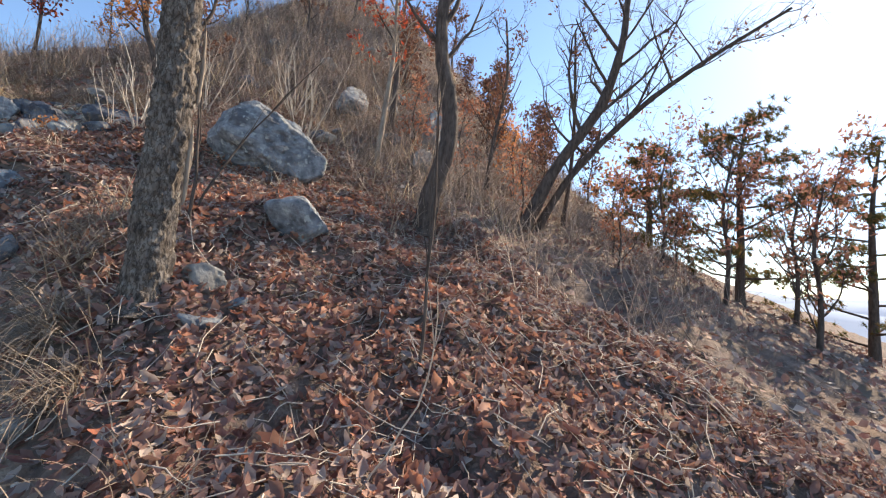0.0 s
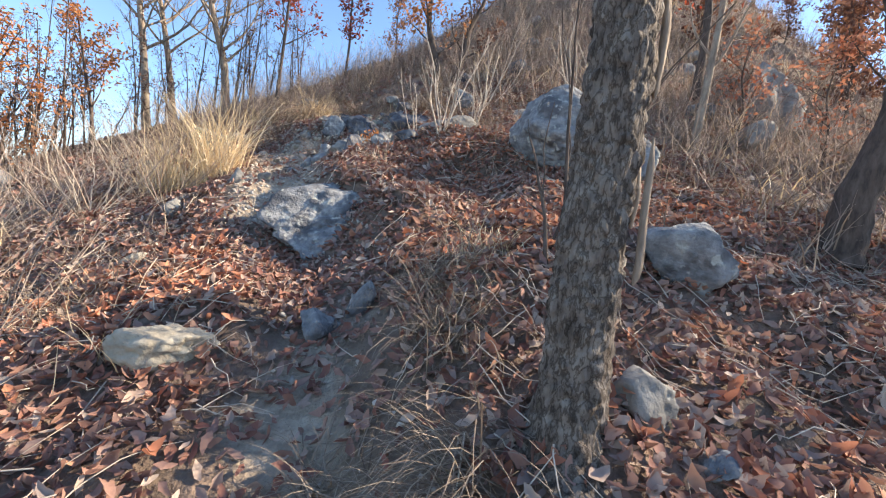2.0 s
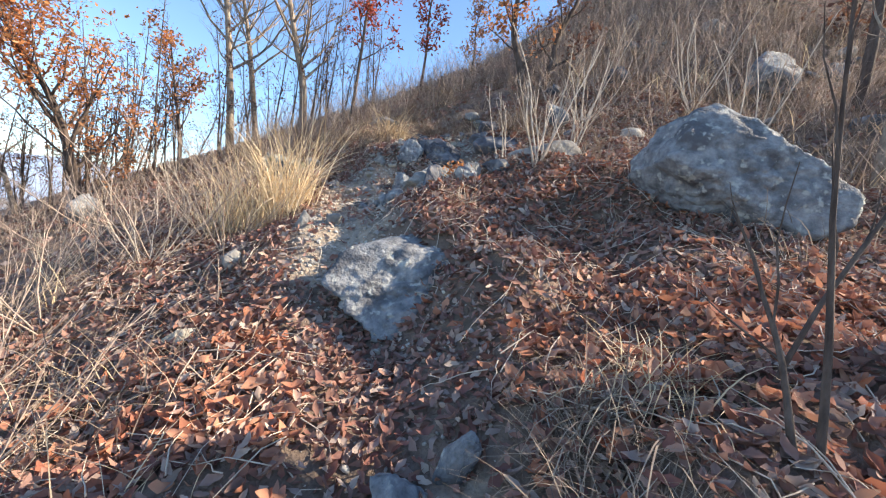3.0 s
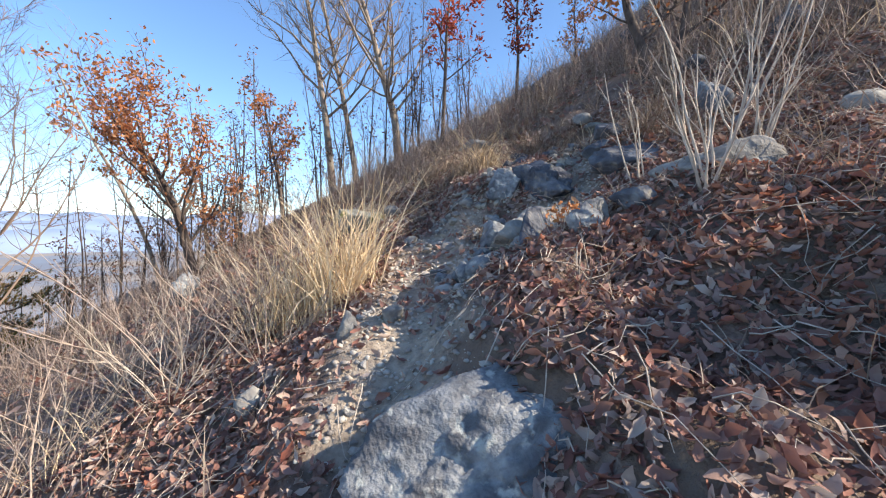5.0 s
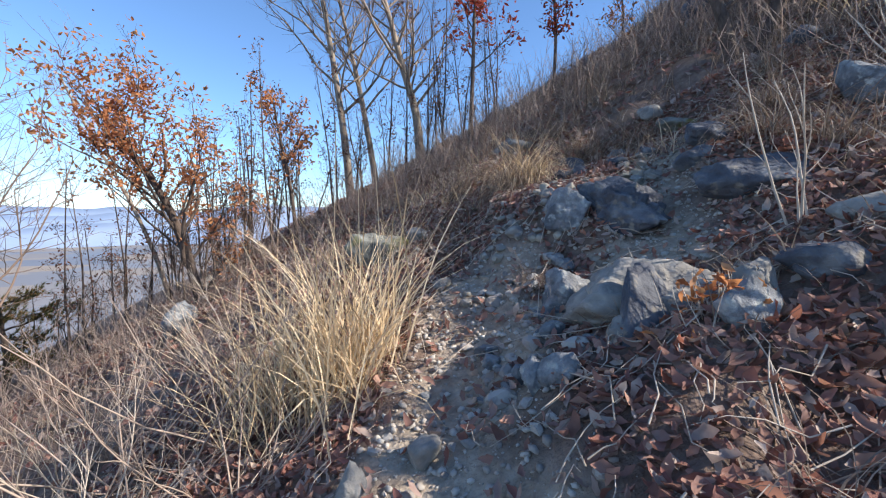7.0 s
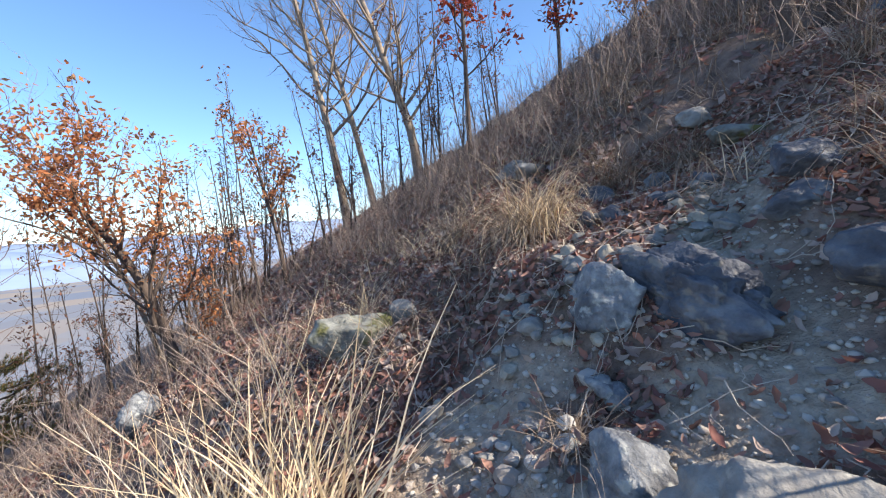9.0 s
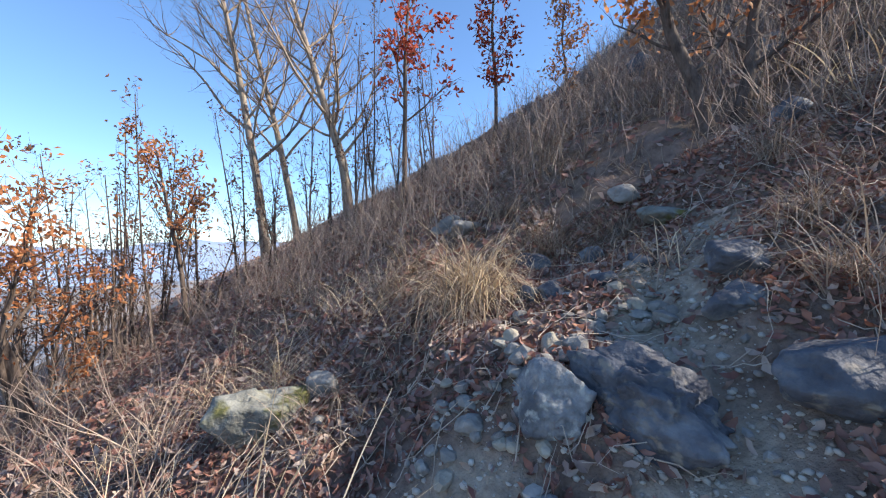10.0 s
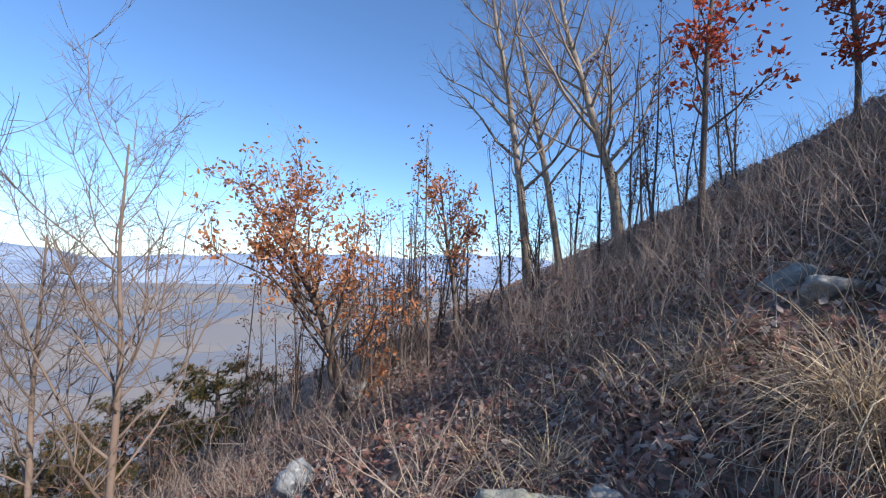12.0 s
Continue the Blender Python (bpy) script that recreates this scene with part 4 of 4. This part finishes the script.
shrub("shrub", 1.1, 6.62, 9, 1.45, 0.42, 0.0095, PALE_STEM, "bare shrub with pale upright stems over a rock")
shrub("shrub", 1.75, 7.3, 6, 1.2, 0.35, 0.010, PALE_STEM, "bare pale-stemmed shrub on the slope")
shrub("shrub", 0.9, 7.25, 4, 0.9, 0.4, 0.007, PALE_STEM, "thin bare shrub among leaves")
shrub("sapling", 1.62, 1.68, 1, 2.1, 0.05, 0.012, BARK_DARK, "single thin dark stem rising from the leaves", 5)
shrub("sapling", 0.9, 3.4, 2, 2.0, 0.12, 0.013, BARK_DARK, "two thin dark stems beside the trail", 4)
shrub("sapling", 1.0, 3.7, 1, 1.7, 0.15, 0.011, BARK_DARK, "thin dark leaning stem beside the trail", 3)
shrub("sapling", 0.95, 1.25, 1, 0.9, 0.1, 0.005, PALE_STEM, "thin pale stem in leaf litter", 2)
shrub("sapling", -1.6, 7.2, 2, 1.7, 0.12, 0.004, BARK_DARK, "two thin dark knotty stems rising from the straw grass", 3)
shrub("shrub", 3.3, 6.6, 7, 1.6, 0.3, 0.010, PALE_STEM, "pale bare stems behind the big boulder")
shrub("shrub", 2.4, 8.6, 7, 1.5, 0.35, 0.009, PALE_STEM, "pale bare stems on the upper slope")
shrub("shrub", 3.9, 8.2, 7, 1.7, 0.3, 0.010, PALE_STEM, "pale bare stems on the upper slope")
for n, (x, y) in enumerate([(-2.3, 6.3), (-2.7, 7.0), (-2.6, 5.0), (-3.4, 6.4), (-3.3, 7.8), (-1.9, 4.3), (-2.9, 4.0), (-3.0, 9.4), (-2.5, 8.6), (-2.4, 7.5), (-3.0, 5.8), (-2.9, 6.7), (-3.6, 7.2), (-1.75, 6.55), (-3.8, 8.4)]):
    tagged(shrub("twiggy_shrub", x, y, 9, 1.0, 0.8, 0.005, (PALE_STEM, BRUSH, BRUSH)[n % 3], "low tangle of pale dry twigs below the trail", 6), group="twiggy shrubs below the trail")

for x, y in ((-2.3, 6.5), (-2.8, 6.9), (-3.2, 6.2), (-2.1, 7.0), (-2.6, 5.7), (-3.6, 6.8)):
    tagged(shrub("arching_shrub", x, y, 5, 1.4, 1.0, 0.006, BRUSH, "dry arching bare stems below the straw grass", 4), group="arching shrubs below the trail")

# ---- grass tufts ----


def tuft(x, y, n, long, spread, lean, droop, width, material, label, name="grass_tuft", heading=None, turn=0.0):
    """A grass plant of several clumps of blades that grow from one root."""
    at = np.array([x, y, z_at(x, y) - 0.02])
    ob = thing(name, at, label, "grass")
    clumps = max(2, min(9, n // 32))
    for q in range(clumps):
        a, r = 2.4 * q, spread * 0.9 * math.sqrt(q / clumps)
        b = Buf()
        blades(b, x + r * math.cos(a), y + r * math.sin(a), max(3, n // clumps), long, spread * 0.5, lean, droop, width, heading, turn)
        b.v = [v - at for v in b.v]
        part("blade_clump", b.mesh("blade_clump", material), ob)
    return ob


tuft(-1.45, 7.2, 300, 1.2, 0.19, 0.2, 0.8, 0.009, STRAW, "tall sunlit straw-coloured grass tuft at the trail edge")
tuft(-1.9, 7.15, 200, 1.1, 0.24, 0.25, 0.65, 0.007, STRAW, "tall straw-coloured grass tuft at the trail edge")
tuft(-1.25, 6.9, 16, 0.95, 0.09, 0.25, 2.0, 0.014, STRAW, "broad arching straw blades at the trail edge")
tuft(-1.32, 7.05, 80, 0.55, 0.08, 0.5, 0.9, 0.006, STRAW, "short golden grass tuft at the trail edge")
tuft(-1.95, 7.35, 90, 0.8, 0.2, 0.4, 0.9, 0.006, STRAW, "straw-coloured grass tuft below the trail")
tuft(-1.2, 6.5, 6, 1.5, 0.12, 0.1, 0.25, 0.007, STRAW, "few tall single straw stalks at the trail edge")
tuft(-0.55, 9.75, 480, 1.05, 0.15, 0.55, 2.5, 0.007, HAY, "drooping dry sedge mound above the trail")
tuft(-0.5, 9.7, 150, 1.05, 0.13, 0.55, 2.5, 0.007, STRAW, "drooping straw sedge over the mound")
tuft(-0.5, 9.4, 260, 0.8, 0.14, 0.6, 2.2, 0.006, HAY, "dry sedge trailing down the bank below the mound", heading=-1.57, turn=0.7)
tuft(-0.35, 9.45, 130, 0.8, 0.14, 0.6, 2.2, 0.006, STRAW, "straw sedge trailing down the bank below the mound", heading=-1.3, turn=0.8)
tuft(0.35, 3.3, 260, 0.5, 0.13, 0.6, 1.9, 0.005, HAY, "drooping grey sedge mound beside the trunk")
tuft(0.42, 3.75, 200, 0.5, 0.15, 0.6, 1.9, 0.005, HAY, "drooping dry sedge on the trail bank")
tuft(0.75, 3.9, 130, 0.5, 0.15, 0.7, 1.7, 0.006, STRAW, "flattened straw grass beside thin stems")
for x, y in ((0.3, 10.2), (0.85, 10.0), (1.5, 8.75), (0.05, 10.9), (1.9, 9.6), (1.25, 8.2), (-1.2, 10.2), (1.5, 7.9)):
    tagged(tuft(x, y, 190, 0.65, 0.12, 0.4, 2.4, 0.006, HAY, "drooping grey sedge clump on the bank above the trail"), group="sedge clumps on the bank")
tuft(-2.05, 9.65, 60, 0.5, 0.07, 0.55, 0.9, 0.006, STRAW, "fan of pale grass above the mossy rock")
tuft(0.24, 2.7, 260, 0.5, 0.13, 0.6, 2.0, 0.005, HAY, "grass and roots hanging down the bank beside the trunk", heading=3.5, turn=0.7)
tuft(0.28, 2.25, 170, 0.45, 0.12, 0.6, 1.9, 0.005, HAY, "dry grass hanging over the trail bank", heading=3.6, turn=0.8)
tuft(-0.15, 2.95, 120, 0.35, 0.12, 0.7, 1.8, 0.005, HAY, "drooping dry grass on the trail edge")
tuft(0.3, 1.4, 120, 0.45, 0.14, 0.7, 1.6, 0.005, HAY, "drooping dry grass below the trunk")
tuft(0.62, 7.0, 110, 0.4, 0.12, 0.6, 1.8, 0.005, HAY, "drooping dry grass over the bank")
tuft(0.1, 6.95, 150, 0.42, 0.12, 0.7, 2.0, 0.005, HAY, "roots and dry grass hanging over the ledge")
tuft(-0.35, 7.75, 110, 0.4, 0.1, 0.7, 1.8, 0.005, HAY, "dry grass on the trail bank")


def seedlings():
    b = Buf()
    n = 60
    at = np.stack([0.3 + rng.normal(0, 0.09, n), 6.66 + rng.normal(0, 0.07, n)], 1)
    at = np.column_stack([at, height(at[:, 0], at[:, 1]) + rng.uniform(0.03, 0.2, n)])
    scatter_leaves(b, at, rng.uniform(0.04, 0.07, n), 0.9, SHAPES, False)
    ob = thing("seedling", (0, 0, 0), "clump of bright orange seedling leaves on the bank", "plant")
    part("foliage", b.mesh("foliage", ORANGE), ob)
    st = Buf()
    for _ in range(30):
        x, y = 0.3 + rng.normal(0, 0.07), 6.66 + rng.normal(0, 0.06)
        st.tube(shoot((x, y, z_at(x, y)), (rng.normal(0, 0.4), rng.normal(0, 0.4), 1), 0.2, 4, 0, 0.1), [0.003, 0.0025, 0.002, 0.001], 3)
    part("stems", st.mesh("stems", PALE_STEM), ob)


seedlings()

# ---- ground cover, past counting ----


def spread(n, x0, x1, y0, y1, keep):
    x, y = rng.uniform(x0, x1, n), rng.uniform(y0, y1, n)
    k = rng.random(n) < keep(x, y)
    return x[k], y[k]


def off_trail(x, y, edge=0.36):
    d = np.minimum(np.abs(trail_side(x, y, (TRAIL,))), np.abs(trail_side(x, y, (BRANCH,))) + 0.18)
    return np.clip((d - edge) / 0.16, 0.06, 1)


def build_litter():
    b = Buf()
    x, y = spread(86000, -3.2, 4.2, -0.6, 10.4, lambda x, y: np.maximum(off_trail(x, y), np.where((y > 3.9) & (y < 5.5), 0.9, np.where(y < 5.4, 0.35, 0.12)) + 0 * x) * np.where(x < -1.6, 0.85, 1))
    scatter_leaves(b, np.column_stack([x, y, height(x, y) + rng.uniform(0.005, 0.05, len(x))]), rng.uniform(0.04, 0.095, len(x)), 0.55, SHAPES)
    x, y = spread(40000, -10, 15, -3, 20, lambda x, y: np.where((x > -3.2) & (x < 4.2) & (y > -0.6) & (y < 10.4), 0, 0.9))
    scatter_leaves(b, np.column_stack([x, y, height(x, y) + rng.uniform(0.01, 0.05, len(x))]), rng.uniform(0.08, 0.15, len(x)), 0.45, SIMPLE)
    x, y = spread(24000, -9, 0.4, 9.6, 17, lambda x, y: 0.95 + 0 * x)
    scatter_leaves(b, np.column_stack([x, y, height(x, y) + rng.uniform(0.01, 0.06, len(x))]), rng.uniform(0.06, 0.12, len(x)), 0.5, SIMPLE)
    ob = tagged(new("leaf_litter", b.mesh("leaf_litter", LITTER, True)), "thick layer of dry brown oak leaves on the slope", "leaves", kind="stuff")
    meshes = []
    for n, (v, f) in enumerate(SHAPES):
        meshes.append(mesh_of("leaf", v, [tuple(int(q) for q in t) for t in f], LEAF_ONE, True))
    x, y = spread(900, -1.6, 1.8, 2.6, 7.6, off_trail)
    for n in range(min(300, len(x))):
        s = rng.uniform(0.065, 0.115)
        lf = part("leaf", meshes[n % 9], ob)
        lf.matrix_basis = pose(x[n], y[n], z_at(x[n], y[n]) + 0.05, 20 + rng.normal(0, 20), -14 + rng.normal(0, 20), rng.uniform(0, 360)) @ Matrix.Diagonal((s, s, s, 1))
    r = Buf()
    for cx, cy, sx_, sy_, n in ((2.0, 4.25, 0.7, 0.25, 700), (-1.0, 4.5, 0.45, 0.5, 700), (1.7, 1.9, 0.9, 0.7, 500), (0.9, 4.1, 0.5, 0.4, 300), (1.3, 6.0, 0.6, 0.5, 400), (0.6, 8.0, 0.4, 0.4, 200)):
        x, y = rng.normal(cx, sx_, n), rng.normal(cy, sy_, n)
        k = np.abs(trail_side(x, y)) > 0.4
        x, y = x[k], y[k]
        scatter_leaves(r, np.column_stack([x, y, height(x, y) + rng.uniform(0.02, 0.06, len(x))]), rng.uniform(0.06, 0.12, len(x)), 0.45, SHAPES)
    tagged(new("fallen_leaves", r.mesh("fallen_leaves", RUST, True)), "freshly fallen orange leaves lying in drifts", "leaves", kind="stuff")


build_litter()


def build_grass():
    hay, straw = Buf(), Buf()
    x, y = spread(700, -8, -1.0, 1.5, 15, lambda x, y: np.clip(np.abs(trail_side(x, y)) / 1.2, 0, 1) * np.where((x > -2.2) & (y > 5.0) & (y < 6.9), 0.12, 1) * np.where((x > -4.5) & (y > 7.6) & (y < 11.5), 0.5, 1))
    for q in range(len(x)):
        near = x[q] > -4 and y[q] < 10
        blades(straw if q % 4 == 0 and x[q] > -3.2 and y[q] < 7.6 else hay, x[q], y[q], 26 if near else 14, 0.45, 0.1, 0.5, 1.2, 0.005 if near else 0.007)
    x, y = spread(1100, 0.2, 8, 3.4, 15, lambda x, y: np.clip((np.abs(trail_side(x, y)) - 0.4) / 1.5, 0, 1) * np.clip((y - 3) / 4, 0.15, 1))
    for q in range(len(x)):
        blades(hay, x[q], y[q], 16, 0.42, 0.1, 0.5, 1.3, 0.006 if y[q] < 9 else 0.009)
    x, y = spread(420, -3.5, 1, 9, 15, lambda x, y: 0.9 + 0 * x)
    for q in range(len(x)):
        blades(straw if q % 6 == 0 else hay, x[q], y[q], 18, 0.45, 0.1, 0.5, 1.3, 0.007)
    x, y = spread(1000, 3, 15, 3.5, 20, lambda x, y: 0.9 + 0 * x)
    for q in range(len(x)):
        blades(straw if q % 9 == 0 else hay, x[q], y[q], 13, 0.6, 0.14, 0.4, 1.0, 0.013)
    x, y = spread(330, 0.4, 6.5, -1.5, 4.5, lambda x, y: off_trail(x, y) * np.clip((x - 1) / 3, 0.3, 1))
    for q in range(len(x)):
        blades(hay, x[q], y[q], 12, 0.35, 0.1, 0.8, 1.3, 0.005)
    tagged(new("dry_grass", hay.mesh("dry_grass", HAY)), "grey-brown dry grass over the whole slope", "grass", kind="stuff")
    tagged(new("straw_grass", straw.mesh("straw_grass", STRAW)), "straw-coloured dry grass below the trail", "grass", kind="stuff")


build_grass()


def build_brush():
    b = Buf()

    def patch(n, x0, x1, y0, y1, keep, lo, hi):
        x, y = spread(n, x0, x1, y0, y1, keep)
        z = height(x, y)
        for q in range(len(x)):
            h = rng.uniform(lo, hi)
            pts = shoot((x[q], y[q], z[q]), np.array([rng.normal(0, 0.45), rng.normal(0, 0.45), 1.0]), h, 5, 0.03, 0.16)
            b.tube(pts, np.linspace(0.006, 0.002, 5), 3)
            for _ in range(4):
                j = rng.integers(1, 5)
                b.tube(shoot(pts[j], rng.normal(0, 0.6, 3) + np.array([0, 0, 0.8]), h * 0.4, 3, 0.1, 0.1), [0.003, 0.002, 0.001], 3)

    patch(1000, 1.8, 8.5, 6.0, 15.5, lambda x, y: np.clip((y + 0.4 * x - 7) / 4, 0, 1), 0.35, 0.95)
    patch(1500, -4, 2.6, 10.8, 15.6, lambda x, y: np.clip((y - 10.5) / 2, 0.2, 1), 0.3, 0.95)
    patch(900, -10, -3.2, 5, 14, lambda x, y: np.clip((-x - 2.5) / 4, 0, 1), 0.4, 1.2)
    patch(340, 2.6, 6.5, 8.6, 13, lambda x, y: np.clip((y + 0.5 * x - 9.5) / 2, 0, 1), 0.6, 1.3)
    patch(1900, 4.5, 15, 4.5, 20, lambda x, y: 0.95 + 0 * x, 0.4, 1.1)
    patch(420, 3.2, 9, 1.0, 6.5, lambda x, y: 0.8 + 0 * x, 0.4, 1.1)
    tagged(new("brushwood", b.mesh("brushwood", BRUSH)), "dense grey-brown bare brush on the upper slope", "brush", kind="stuff")
    t = Buf()
    x, y = spread(2700, -3, 4.5, 0, 10.5, lambda x, y: off_trail(x, y, 0.25))
    for q in range(len(x)):
        a, long = rng.uniform(0, 6.283), rng.uniform(0.08, 0.45) * (2.2 if q % 14 == 0 else 1)
        n = 5
        px, py = x[q] + math.cos(a) * np.linspace(0, long, n) + rng.normal(0, 0.012, n), y[q] + math.sin(a) * np.linspace(0, long, n) + rng.normal(0, 0.012, n)
        t.tube(np.column_stack([px, py, height(px, py) + 0.035 + rng.uniform(0, 0.04)]), np.linspace(0.0034, 0.0012, n), 4)
    tagged(new("fallen_twigs", t.mesh("fallen_twigs", PALE_STEM)), "pale broken twigs lying on the leaves", "twigs", kind="stuff")


build_brush()


def build_gravel():
    bm = bmesh.new()
    bmesh.ops.create_icosphere(bm, subdivisions=1, radius=0.5)
    base = np.array([v.co[:] for v in bm.verts])
    tri = np.array([[v.index for v in f.verts] for f in bm.faces])
    bm.free()
    kinds_ = []
    for n in range(7):
        r = np.random.default_rng(90 + n)
        v = base * r.uniform(0.65, 1.15, (len(base), 1)) * np.array([1, r.uniform(0.6, 0.95), r.uniform(0.4, 0.7)])
        kinds_.append(v)
    b = Buf()
    x, y = spread(26000, -1.8, 1.8, -0.5, 9.8, lambda x, y: np.clip((0.62 - np.abs(trail_side(x, y))) / 0.3, 0, 1) * np.clip((y - 3.5) / 2.5, 0.08, 1))
    s = 0.009 + 0.05 * rng.random(len(x)) ** 2.6
    z = height(x, y)
    for w, v in enumerate(kinds_):
        k = np.arange(len(x)) % 7 == w
        m = turns(int(k.sum()), 0.3)
        vv = np.einsum("nij,vj->nvi", m, v) * s[k][:, None, None] + np.column_stack([x[k], y[k], z[k] + 0.1 * s[k]])[:, None]
        b.add(vv.reshape(-1, 3), (tri[None] + (np.arange(k.sum()) * len(v))[:, None, None]).reshape(-1, 3))
    ob = tagged(new("gravel", b.mesh("gravel", PEBBLE)), "loose pale grit and pebbles on the dirt trail", "gravel", kind="stuff")
    ones = [mesh_of("pebble", v, [tuple(int(q) for q in t) for t in tri], PEBBLE_ONE) for v in kinds_]
    x, y = spread(1500, -1.3, 1.3, 4.6, 9.6, lambda x, y: np.clip((0.7 - np.abs(trail_side(x, y))) / 0.3, 0, 1))
    for n in range(min(280, len(x))):
        q = rng.uniform(0.035, 0.085)
        pb = part("pebble", ones[n % 7], ob)
        pb.matrix_basis = pose(x[n], y[n], z_at(x[n], y[n]) + 0.12 * q, rng.normal(0, 15), rng.normal(0, 15), rng.uniform(0, 360)) @ Matrix.Diagonal((q, q, q, 1))


build_gravel()
